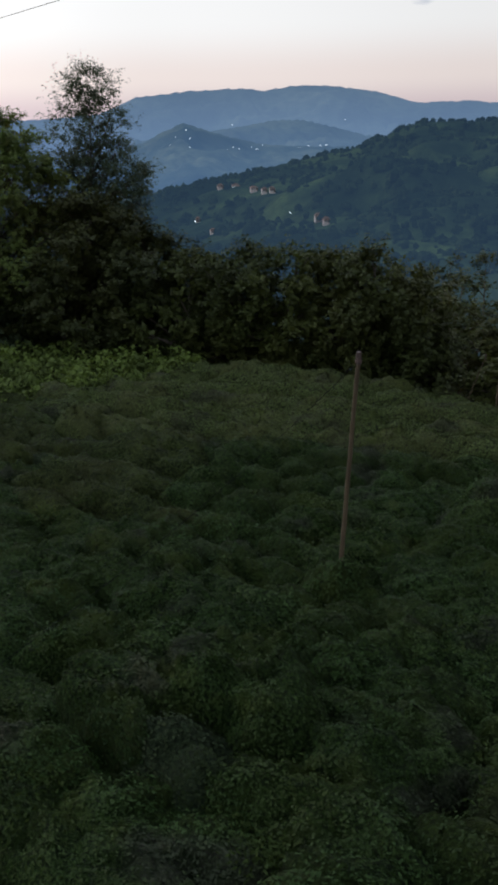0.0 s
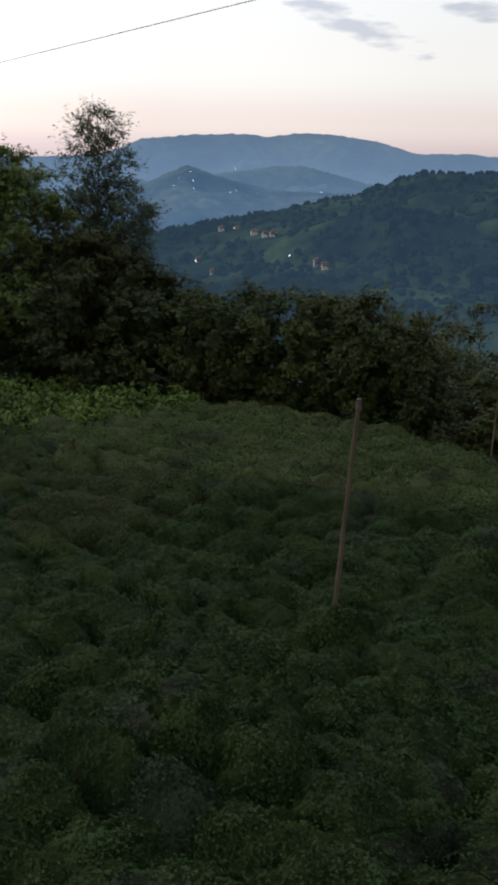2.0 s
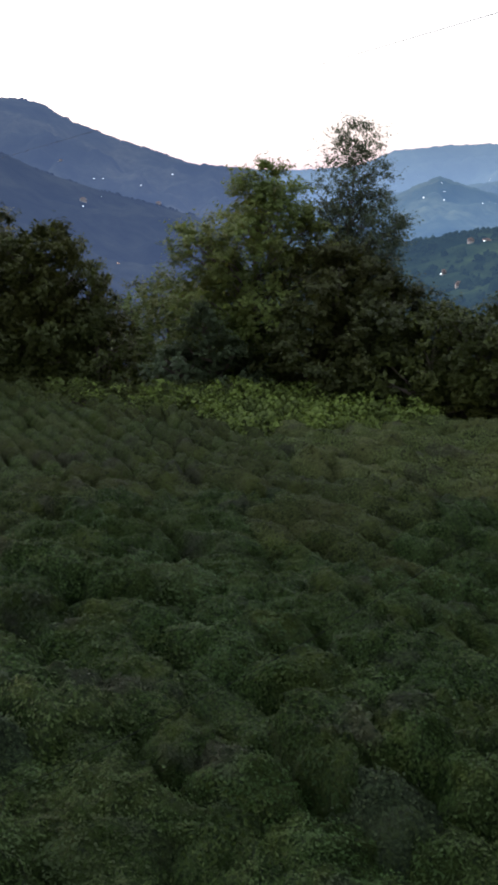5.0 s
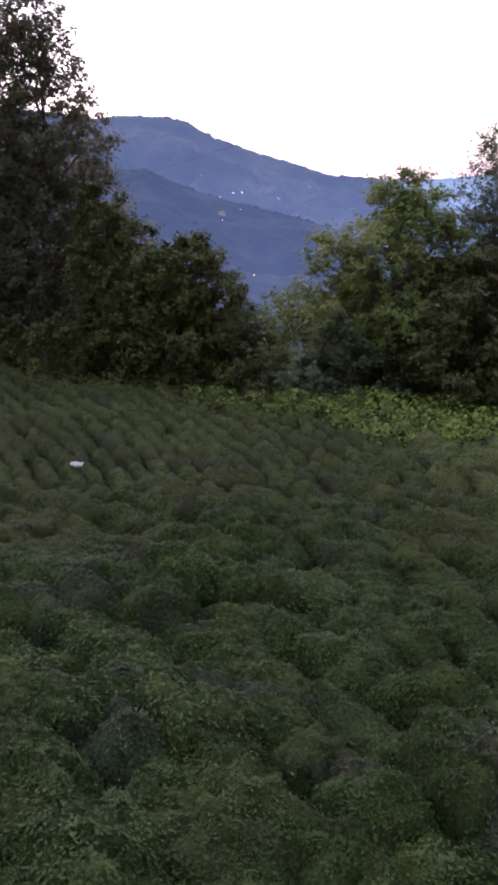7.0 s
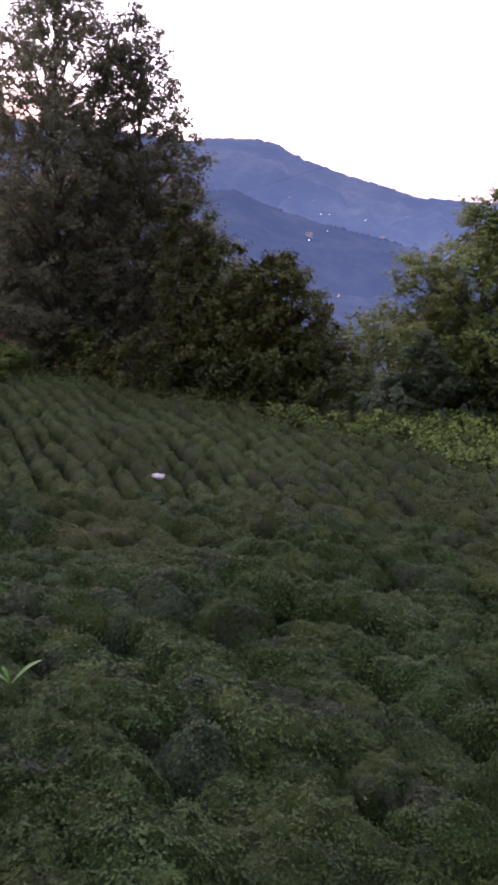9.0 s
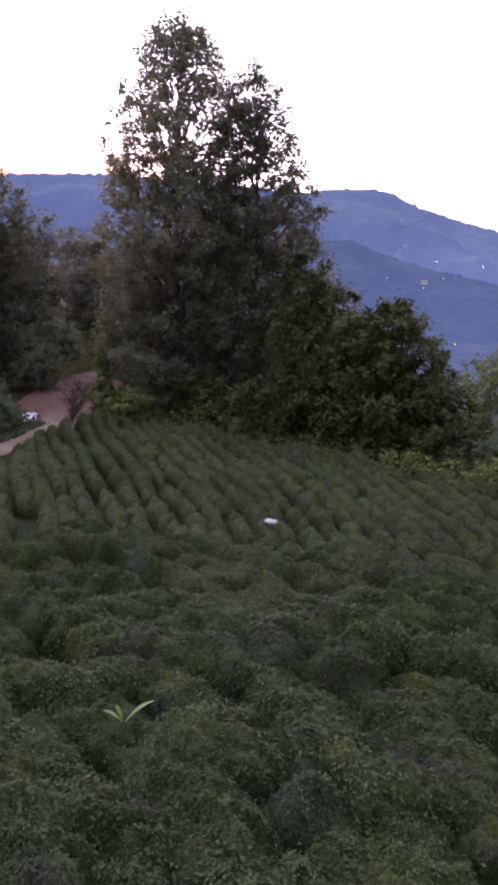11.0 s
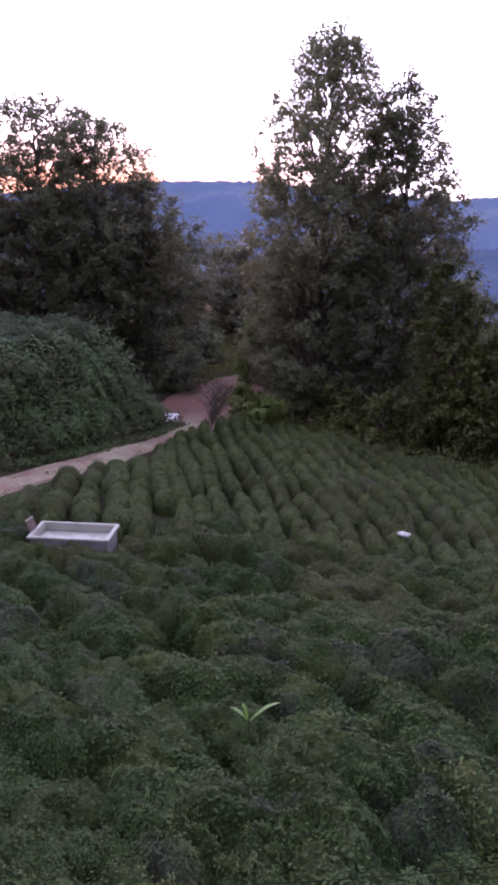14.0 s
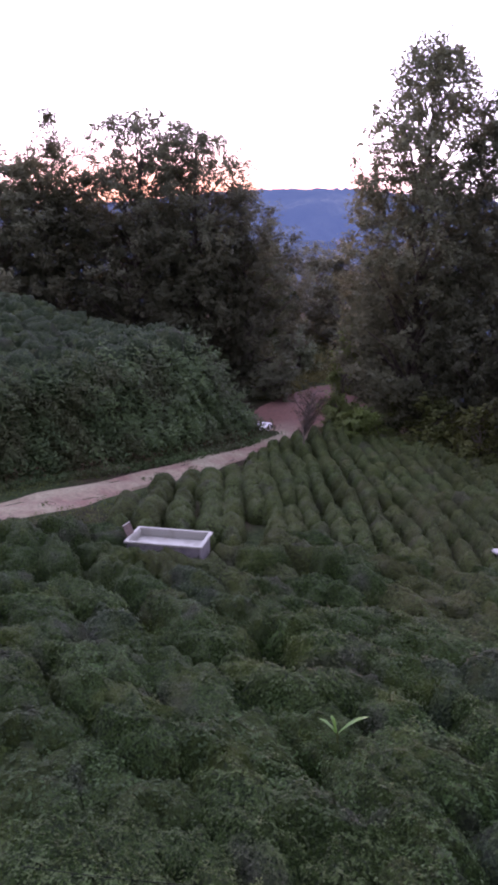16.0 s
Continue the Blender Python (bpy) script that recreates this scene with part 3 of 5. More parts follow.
# ---- far hills ----
def build_hill(name, label, mat, az, el, crest_d, foot_d, foot_z, rough, seed, steps=(260, 46), back=1.25, bend=1.0):
    """A wooded slope from its foot to a crest seen at the elevations given."""
    a = np.linspace(az[0], az[-1], steps[0])
    d_c = np.interp(a, az, crest_d) if np.ndim(crest_d) else np.full(len(a), float(crest_d))
    z_c = EYE + d_c * np.tan(np.radians(np.interp(a, az, el)))
    u = np.linspace(0, 1, steps[1])
    A, U = np.meshgrid(a, u, indexing="ij")
    Dm = foot_d + (d_c[:, None] - foot_d) * U
    z = foot_z + (z_c[:, None] - foot_z) * U ** bend
    x, y = -np.sin(np.radians(A)) * Dm, np.cos(np.radians(A)) * Dm
    span = d_c.mean() - foot_d
    gully = wave(x, y, span * 0.35, seed) * 0.6 + wave(x, y, span * 0.12, seed + 1) * 0.3 + wave(x, y, span * 0.05, seed + 2) * 0.12
    z = z + rough * gully * np.sin(math.pi * np.clip(U, 0, 1)) ** 0.8
    z[:, -1] += wave(x[:, -1], y[:, -1], span * 0.02, seed + 5) * rough * 0.05
    fall = np.stack([x[:, -1] * back, y[:, -1] * back, np.full(len(a), foot_z)], -1)[:, None]
    v = np.concatenate([np.stack([x, y, z], -1), fall], 1)
    me = mesh_of(name, v.reshape(-1, 3), grid_faces(len(a), steps[1] + 1), [mat])
    tagged(new(name, me), label, "hill", kind="structure")
    return v


def on_hill(v, az, el):
    """The place on a hill's near face that is seen in the direction given."""
    p = v[:, :-1].reshape(-1, 3)
    a, d = polar(p[:, 0], p[:, 1])
    e = np.degrees(np.arctan2(p[:, 2] - EYE, d))
    k = np.argmin((a - az) ** 2 + (e - el) ** 2)
    return p[k]


def clump_cloud(rng, places, sizes, mat, name, label, category, tris=(8, 5)):
    """Far trees as many ragged clumps in one mesh."""
    pieces = []
    for p, s in zip(places, sizes):
        v, f, _ = lump(rng, tris[0], tris[1], 0.32)
        v = v * np.array([s * rng.uniform(0.6, 1.1), s * rng.uniform(0.6, 1.1), s * rng.uniform(0.8, 1.3)]) + p
        v += rng.normal(0, s * 0.09, v.shape)
        pieces.append((v, f, 0))
    v, f, _ = joined(pieces)
    return tagged(new(name, mesh_of(name, v, f, [mat], smooth=False)), label, category, kind="stuff")


# ---- plants ----
def tree_parts(seed, height, width, profile, clumps, per_clump, leaf, leaf_mat, clump_r, trunk_r=0.22, low=0.08, lean=(0, 0), stretch=(1, 1), limbs=40, core=0.0, lobe=1.0, airy=0.0, thin_top=0.15):
    """Trunk and crown meshes of one tree: limbs run from the trunk to clumps of leaves spread through an uneven outline."""
    rng = np.random.RandomState(seed)
    hs = np.array([p[0] for p in profile]); rs = np.array([p[1] for p in profile])
    zz = rng.uniform(low, 1, clumps * 4)
    keep = rng.uniform(0, 1, len(zz)) < np.interp(zz, hs, rs) * 0.95 * (1 - airy * np.clip((zz - 0.5) / 0.3, 0, 1)) + 0.08 * (1 - airy)
    zz = zz[keep][:clumps]
    ang = rng.uniform(0, 2 * math.pi, len(zz))
    lobes = 1 + lobe * (0.16 * np.sin(3 * ang + seed) + 0.12 * np.sin(5 * ang + zz * 11 + seed) + 0.10 * np.sin(zz * 23 + seed * 2))
    rad = np.interp(zz, hs, rs) * width / 2 * lobes * rng.uniform(0.03, 1.0, len(zz)) ** 0.56
    bend = lambda h: np.stack([lean[0] * h + 0.25 * np.sin(h * 4 + seed), lean[1] * h + 0.25 * np.sin(h * 3 + seed * 2)], -1) * (np.asarray(h)[..., None] > 0)
    axis = bend(zz)
    c = np.stack([np.cos(ang) * rad * stretch[0] + axis[:, 0], np.sin(ang) * rad * stretch[1] + axis[:, 1], zz * height], 1)
    # trunk and limbs
    hz = np.linspace(0, 0.96, 10)
    b = bend(hz)
    pieces = [(*tube(np.stack([b[:, 0], b[:, 1], hz * height], 1), trunk_r * (1 - hz) ** 1.5 + 0.012, 8), 0)]
    for k in range(min(limbs, len(c))):
        h0 = max(0.06, zz[k] - rad[k] / height * rng.uniform(0.5, 1.0) - 0.03)
        s = np.array([*bend(np.array([h0]))[0], h0 * height])
        m = (s + c[k]) / 2 + np.array([0, 0, 0.12 * rad[k]]) + rng.normal(0, 0.12, 3)
        r0 = 0.35 * trunk_r * (1 - h0) + 0.012
        pieces.append((*tube([s, m, c[k]], [r0, r0 * 0.6, 0.012], 5), 0))
    tv, tf, _ = joined(pieces)
    trunk = mesh_of("trunk", tv, tf, [BARK])
    # leaves: every clump is a tuft of twigs that reach outward and droop, with leaves along them
    n = len(c) * per_clump
    idx = np.repeat(np.arange(len(c)), per_clump)
    r = clump_r * rng.uniform(0.65, 1.3, len(c))[idx]
    twigs = rng.normal(0, 1, (len(c), 9, 3)) * np.array([1, 1, 0.7])
    twigs /= np.linalg.norm(twigs, axis=2)[:, :, None]
    outward = np.stack([c[:, 0] - axis[:, 0], c[:, 1] - axis[:, 1], np.full(len(c), 0.25 * width)], 1)
    outward /= np.linalg.norm(outward, axis=1)[:, None] + 1e-6
    twigs = twigs + 0.75 * outward[:, None]
    along_twig = rng.uniform(0.08, 1, n) ** 0.8
    off = twigs[idx, rng.randint(0, 9, n)] * (along_twig * r * 0.86)[:, None] + rng.normal(0, 0.085, (n, 3)) * r[:, None]
    off[:, 2] -= 0.30 * r * along_twig ** 2
    cen = c[idx] + off
    face = outward[idx] * 0.55 + np.array([0, 0, 0.75])
    lv, lf = leaves(rng, cen, face, leaf, 0.36, simple=True)
    inner = np.repeat(c, 16, axis=0) + rng.normal(0, 0.28 * clump_r, (16 * len(c), 3))
    bulk = (core or 0.22 * clump_r) * np.repeat(1 - thin_top * np.clip((zz - 0.62) / 0.2, 0, 1), 16)
    iv, jf = leaves(rng, inner, rng.normal(0, 1, inner.shape), bulk, 0.5, 1.3, simple=True)
    lv, lf, _ = joined([(lv, lf, 0), (iv, jf, 0)])
    return trunk, mesh_of("crown", lv, lf, [leaf_mat], smooth=False)


def plant_tree(name, label, category, meshes, x, y, turn=0, z=None, scale=1.0, group=""):
    root = new(name)
    root.empty_display_size = 0.3
    root.matrix_world = pose(x, y, (ground_z(x, y) if z is None else z) - 0.05, 0, 0, turn) @ Matrix.Scale(scale, 4)
    part("trunk", meshes[0], root), part("crown", meshes[1], root)
    return tagged(root, label, category, group)


def spot(az, d):
    v = heading(az, d)
    return v.x, v.y


BIRCH = [(0, 0.3), (0.4, 0.8), (0.55, 1.0), (0.68, 0.95), (0.76, 0.66), (0.88, 0.56), (0.95, 0.42), (1.0, 0.2)]
FAN = [(0, 0.1), (0.4, 0.2), (0.55, 0.6), (0.8, 1.0), (0.95, 0.8), (1.0, 0.4)]
ROUND = [(0, 0.35), (0.15, 0.8), (0.4, 1.0), (0.7, 0.85), (0.9, 0.5), (1.0, 0.15)]
CONE = [(0, 0.75), (0.15, 1.0), (0.4, 0.88), (0.7, 0.55), (0.9, 0.25), (1.0, 0.05)]
BUSH = [(0, 0.8), (0.3, 1.0), (0.6, 0.95), (0.85, 0.7), (1.0, 0.25)]
DOMED = [(0, 0.5), (0.2, 0.85), (0.5, 1.0), (0.78, 0.96), (0.92, 0.72), (1.0, 0.35)]
TAPER = [(0, 0.55), (0.12, 0.68), (0.35, 0.84), (0.5, 0.86), (0.62, 0.82), (0.75, 0.74), (0.88, 0.52), (0.95, 0.34), (1.0, 0.10)]
PILLAR = [(0, 0.85), (0.3, 0.95), (0.55, 0.9), (0.7, 0.80), (0.82, 0.62), (0.92, 0.37), (1.0, 0.08)]
TALL = [(0, 0.5), (0.2, 0.9), (0.5, 1.0), (0.75, 0.85), (0.9, 0.55), (1.0, 0.15)]


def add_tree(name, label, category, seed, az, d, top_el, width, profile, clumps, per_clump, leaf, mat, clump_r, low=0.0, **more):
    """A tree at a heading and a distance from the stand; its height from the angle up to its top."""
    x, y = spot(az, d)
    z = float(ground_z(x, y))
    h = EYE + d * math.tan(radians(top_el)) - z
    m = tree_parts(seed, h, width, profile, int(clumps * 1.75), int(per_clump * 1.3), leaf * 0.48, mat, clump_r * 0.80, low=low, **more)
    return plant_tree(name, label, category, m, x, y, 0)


def build_trees():
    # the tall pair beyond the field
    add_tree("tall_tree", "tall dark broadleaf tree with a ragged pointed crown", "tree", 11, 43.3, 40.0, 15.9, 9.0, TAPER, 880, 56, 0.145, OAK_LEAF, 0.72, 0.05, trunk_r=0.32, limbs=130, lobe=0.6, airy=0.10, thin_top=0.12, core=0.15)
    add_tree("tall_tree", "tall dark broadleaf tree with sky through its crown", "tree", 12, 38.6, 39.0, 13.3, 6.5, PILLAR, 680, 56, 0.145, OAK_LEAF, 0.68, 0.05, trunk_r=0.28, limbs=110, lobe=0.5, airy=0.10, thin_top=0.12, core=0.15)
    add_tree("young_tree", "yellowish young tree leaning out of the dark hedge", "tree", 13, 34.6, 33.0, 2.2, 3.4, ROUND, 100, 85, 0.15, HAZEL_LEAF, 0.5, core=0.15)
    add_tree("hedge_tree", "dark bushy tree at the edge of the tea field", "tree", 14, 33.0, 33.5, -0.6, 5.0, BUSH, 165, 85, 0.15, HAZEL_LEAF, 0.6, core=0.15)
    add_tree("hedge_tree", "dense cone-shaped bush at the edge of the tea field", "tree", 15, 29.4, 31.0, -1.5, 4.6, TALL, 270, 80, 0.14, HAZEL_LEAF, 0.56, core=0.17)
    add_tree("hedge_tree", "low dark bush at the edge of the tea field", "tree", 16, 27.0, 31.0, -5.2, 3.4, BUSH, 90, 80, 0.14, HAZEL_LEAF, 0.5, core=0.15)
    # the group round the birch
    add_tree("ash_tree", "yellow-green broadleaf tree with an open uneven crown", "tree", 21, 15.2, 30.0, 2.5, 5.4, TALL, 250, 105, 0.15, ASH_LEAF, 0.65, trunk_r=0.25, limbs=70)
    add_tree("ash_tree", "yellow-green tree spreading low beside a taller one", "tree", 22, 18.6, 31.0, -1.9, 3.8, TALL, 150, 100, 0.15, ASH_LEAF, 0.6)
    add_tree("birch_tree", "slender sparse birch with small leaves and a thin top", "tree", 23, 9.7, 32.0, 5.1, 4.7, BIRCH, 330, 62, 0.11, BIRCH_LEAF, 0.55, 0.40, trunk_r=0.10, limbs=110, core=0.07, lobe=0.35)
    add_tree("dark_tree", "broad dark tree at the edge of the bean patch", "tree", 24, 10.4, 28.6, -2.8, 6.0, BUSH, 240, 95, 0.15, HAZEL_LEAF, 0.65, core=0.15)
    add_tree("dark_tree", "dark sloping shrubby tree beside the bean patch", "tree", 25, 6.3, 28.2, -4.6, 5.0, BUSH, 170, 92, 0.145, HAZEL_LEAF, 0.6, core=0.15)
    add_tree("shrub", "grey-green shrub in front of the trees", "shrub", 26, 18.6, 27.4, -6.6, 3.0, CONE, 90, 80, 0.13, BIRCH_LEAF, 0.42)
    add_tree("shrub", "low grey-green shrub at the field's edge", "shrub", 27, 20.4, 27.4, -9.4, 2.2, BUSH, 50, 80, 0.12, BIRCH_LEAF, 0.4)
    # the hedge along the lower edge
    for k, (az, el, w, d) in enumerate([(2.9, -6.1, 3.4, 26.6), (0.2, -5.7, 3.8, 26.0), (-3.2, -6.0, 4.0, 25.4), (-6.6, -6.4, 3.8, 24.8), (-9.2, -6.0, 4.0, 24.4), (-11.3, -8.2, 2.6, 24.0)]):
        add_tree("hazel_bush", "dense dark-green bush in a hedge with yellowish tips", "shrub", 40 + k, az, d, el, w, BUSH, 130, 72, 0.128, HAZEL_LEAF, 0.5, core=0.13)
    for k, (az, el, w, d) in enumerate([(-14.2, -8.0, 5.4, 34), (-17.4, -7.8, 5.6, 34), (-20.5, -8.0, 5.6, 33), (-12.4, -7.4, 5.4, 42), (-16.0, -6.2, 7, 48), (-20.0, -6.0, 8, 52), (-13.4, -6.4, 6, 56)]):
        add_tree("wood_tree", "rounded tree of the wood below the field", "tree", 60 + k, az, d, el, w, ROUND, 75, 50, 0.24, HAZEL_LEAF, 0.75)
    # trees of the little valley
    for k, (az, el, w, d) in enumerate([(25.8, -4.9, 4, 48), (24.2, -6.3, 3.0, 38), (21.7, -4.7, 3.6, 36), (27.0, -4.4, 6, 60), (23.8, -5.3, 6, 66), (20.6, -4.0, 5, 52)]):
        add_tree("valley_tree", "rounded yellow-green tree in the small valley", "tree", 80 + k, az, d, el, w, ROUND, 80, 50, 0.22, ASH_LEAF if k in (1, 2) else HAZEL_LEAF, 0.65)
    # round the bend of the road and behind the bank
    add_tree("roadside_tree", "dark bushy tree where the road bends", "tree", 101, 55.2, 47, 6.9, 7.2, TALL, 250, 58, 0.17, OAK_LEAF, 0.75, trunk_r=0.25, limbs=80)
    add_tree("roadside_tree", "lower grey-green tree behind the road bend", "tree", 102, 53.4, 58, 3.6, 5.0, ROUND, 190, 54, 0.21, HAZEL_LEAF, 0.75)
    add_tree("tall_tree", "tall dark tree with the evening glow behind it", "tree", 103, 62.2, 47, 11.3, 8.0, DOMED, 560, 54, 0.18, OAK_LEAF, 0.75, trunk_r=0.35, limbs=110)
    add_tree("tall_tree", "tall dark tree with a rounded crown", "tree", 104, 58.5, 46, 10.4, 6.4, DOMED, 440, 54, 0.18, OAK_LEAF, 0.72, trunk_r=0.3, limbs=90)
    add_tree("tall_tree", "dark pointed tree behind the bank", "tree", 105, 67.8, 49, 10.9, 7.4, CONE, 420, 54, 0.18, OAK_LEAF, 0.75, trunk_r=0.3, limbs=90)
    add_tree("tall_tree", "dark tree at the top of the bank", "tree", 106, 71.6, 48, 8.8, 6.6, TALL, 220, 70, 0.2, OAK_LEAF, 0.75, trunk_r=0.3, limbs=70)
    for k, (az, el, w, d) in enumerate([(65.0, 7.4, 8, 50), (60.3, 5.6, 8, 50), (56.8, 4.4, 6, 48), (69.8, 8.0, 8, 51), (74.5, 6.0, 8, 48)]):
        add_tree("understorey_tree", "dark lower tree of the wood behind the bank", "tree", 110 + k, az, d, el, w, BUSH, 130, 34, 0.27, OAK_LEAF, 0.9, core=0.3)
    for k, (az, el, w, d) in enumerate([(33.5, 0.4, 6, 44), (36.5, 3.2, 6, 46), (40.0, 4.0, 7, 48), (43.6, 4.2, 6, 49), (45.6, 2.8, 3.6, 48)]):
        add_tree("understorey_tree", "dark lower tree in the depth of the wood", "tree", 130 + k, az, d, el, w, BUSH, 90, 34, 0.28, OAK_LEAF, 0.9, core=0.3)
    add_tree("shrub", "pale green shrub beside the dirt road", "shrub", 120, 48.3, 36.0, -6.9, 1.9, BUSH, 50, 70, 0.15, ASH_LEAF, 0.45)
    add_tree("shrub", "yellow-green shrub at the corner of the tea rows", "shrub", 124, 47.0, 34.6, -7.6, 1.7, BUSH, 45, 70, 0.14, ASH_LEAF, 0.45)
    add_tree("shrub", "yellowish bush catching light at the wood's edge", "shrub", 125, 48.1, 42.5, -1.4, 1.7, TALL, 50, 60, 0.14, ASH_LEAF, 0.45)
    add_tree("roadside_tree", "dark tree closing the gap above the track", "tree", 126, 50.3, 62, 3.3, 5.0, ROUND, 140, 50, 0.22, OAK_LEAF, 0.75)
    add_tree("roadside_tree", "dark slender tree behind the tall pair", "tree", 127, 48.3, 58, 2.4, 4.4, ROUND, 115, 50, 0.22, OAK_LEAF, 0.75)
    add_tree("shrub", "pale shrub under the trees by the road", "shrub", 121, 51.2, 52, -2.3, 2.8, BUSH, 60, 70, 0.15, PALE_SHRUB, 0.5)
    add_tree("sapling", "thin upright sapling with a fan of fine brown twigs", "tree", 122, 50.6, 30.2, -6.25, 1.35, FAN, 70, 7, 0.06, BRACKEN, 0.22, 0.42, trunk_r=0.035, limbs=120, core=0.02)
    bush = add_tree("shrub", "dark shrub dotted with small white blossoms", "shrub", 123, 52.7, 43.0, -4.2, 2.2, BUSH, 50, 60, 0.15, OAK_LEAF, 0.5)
    rng = np.random.RandomState(77)
    at = np.stack([rng.normal(0.25, 0.40, 46), rng.normal(-0.85, 0.12, 46), 0.75 + rng.gamma(2.0, 0.20, 46)], 1)
    lv, lf = leaves(rng, at, np.tile((0.7, -0.8, 0.5), (46, 1)), 0.045, 0.9, 1.1, simple=True)
    part("blossoms", mesh_of("blossoms", lv, lf, [PLASTIC], smooth=False), bush, "small white blossoms")
    bush.rotation_euler.z = radians(52.6)


def build_underwood():
    # low dark bushes that close the foot of the wood along the field
    rng = np.random.RandomState(300)
    kinds = [tree_parts(310 + k, 2.2, 2.6, BUSH, 50, 34, 0.095, HAZEL_LEAF, 0.45, low=0.0, trunk_r=0.04) for k in range(3)]
    for az in np.arange(26, 45, 1.5):
        d = float(np.interp(az, EDGE_AZ, EDGE_D)) + rng.uniform(2.4, 4.4)
        x, y = spot(az + rng.normal(0, 0.4), d)
        plant_tree("shrub", "dark low shrub under the tall trees", "shrub", kinds[rng.randint(3)], x, y, rng.uniform(0, 360), scale=rng.uniform(0.8, 1.3), group="underwood along the field")
    for az in np.arange(-13, 20, 2.6):
        d = float(np.interp(az, EDGE_AZ, EDGE_D)) + rng.uniform(2.6, 4.0)
        x, y = spot(az + rng.normal(0, 0.4), d)
        plant_tree("shrub", "dark low shrub at the foot of the hedge", "shrub", kinds[rng.randint(3)], x, y, rng.uniform(0, 360), scale=rng.uniform(0.7, 1.0), group="underwood along the field")


def bush_meshes(seed, n_leaves, leaf, mat, long=1.35, height=0.72, wide=1.0, body=(36, 13), rough=0.16, relief=0.075, simple=False):
    """A clipped tea bush: the twiggy dome, and its close coat of small leaves."""
    rng = np.random.RandomState(seed)
    v, f, _ = lump(rng, body[0], body[1], rough, 0.84)
    shape = np.array([0.62 * long, 0.66 * wide, height])
    # shoots of different length make the face uneven
    lift = 0.5 * np.sin(v[:, 0] * 7 + seed) * np.sin(v[:, 1] * 6 + seed * 2) + 0.5 * np.sin(v[:, 0] * 13 + v[:, 2] * 9) * np.sin(v[:, 1] * 15 + seed)
    lift = 0.6 * lift + sum(np.sin(v @ (rng.normal(0, 1, 3) * k) + rng.uniform(0, 6.28)) for k in (2.2, 3.0, 4.5, 6.0, 8.0)) * 0.45
    twigs = v * shape * (1 + relief * lift * np.clip(v[:, 2] + 0.2, 0, 1))[:, None] + rng.normal(0, 0.008, v.shape)
    area = np.linalg.norm(np.cross(twigs[f[:, 1]] - twigs[f[:, 0]], twigs[f[:, 3]] - twigs[f[:, 0]]), axis=1)
    area = area * np.clip((twigs[f].mean(axis=1)[:, 2] / height - 0.22) * 6, 0.05, 1)     # leaves grow where light reaches
    k = rng.choice(len(f), n_leaves, p=area / area.sum())
    a, b = rng.rand(n_leaves)[:, None], rng.rand(n_leaves)[:, None]
    q = twigs[f[k]]
    c = (q[:, 0] * (1 - a) + q[:, 1] * a) * (1 - b) + (q[:, 3] * (1 - a) + q[:, 2] * a) * b
    nrm = c / shape ** 2
    nrm /= np.linalg.norm(nrm, axis=1)[:, None] + 1e-9
    c = c + nrm * rng.exponential(0.95 * leaf, n_leaves)[:, None]
    lv, lf = leaves(rng, c, nrm, leaf, 0.26, 1.8, simple)
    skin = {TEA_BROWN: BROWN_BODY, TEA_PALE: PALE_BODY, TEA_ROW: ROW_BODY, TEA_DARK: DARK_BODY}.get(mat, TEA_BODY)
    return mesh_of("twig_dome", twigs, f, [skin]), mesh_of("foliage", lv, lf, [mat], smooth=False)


ROW_X = np.arange(-40, 20, 0.25)
ROW_SLOPE = np.interp(ROW_X, [-26, -21, -18, -14, -11, -8, -5, -1, 6], [-0.72, -0.68, -0.66, -0.74, -0.95, -1.08, -0.9, -0.45, -0.3])
ROW_Y = np.cumsum(ROW_SLOPE) * 0.25


OLD_SLOPE = np.interp(ROW_X, [-16, -11, -9, -6, -3, 0, 4], [0.05, -0.05, -0.12, -0.38, -0.55, -0.68, -0.62])
OLD_Y = np.cumsum(OLD_SLOPE) * 0.25


def row_shift(x, old=False):
    """The rows bend round the slope, in the old part otherwise than in the neat one."""
    return float(np.interp(x, ROW_X, OLD_Y if old else ROW_Y))


def tea_limit(az):
    """Where the neat rows begin."""
    return float(np.interp(az, [-20, 0, 14, 37, 47, 62, 64.5, 66], [16.0, 17.0, 17.6, 17.6, 18.6, 19.2, 19.4, 30]))


GULLY_Y, GULLY_X = [4, 5.7, 6.5, 7.1, 7.9, 8.7, 9.6, 14], [1.3, 1.9, 2.25, 2.5, 2.95, 3.45, 3.95, 6.6]


def tea_ground(x, y, az, d):
    """True where tea is planted."""
    edge = np.interp(az, EDGE_AZ, EDGE_D)
    road = np.min(np.hypot(ROAD_Q[:, 0] - x, ROAD_Q[:, 1] - y))
    dx, dy = x + 16.1, y - 9.1
    trough = abs(dx * 0.73 + dy * 0.68) < 1.3 and abs(dy * 0.73 - dx * 0.68) < 0.98
    ditch = -0.78 < x - np.interp(y, GULLY_Y, GULLY_X) < 1.05 and y < 11.5
    return ((-24 if d > 12 else -42) < az < 76 and 3.8 < d < edge - 0.2 and road > np.interp(az, [60, 63, 66], [1.35, 1.9, 3.3]) + np.interp(y, [21, 25], [0, 1.4]) and not BEAN(az, d) and not trough
            and not ditch and y > -1.5 and left_of_road(x, y))


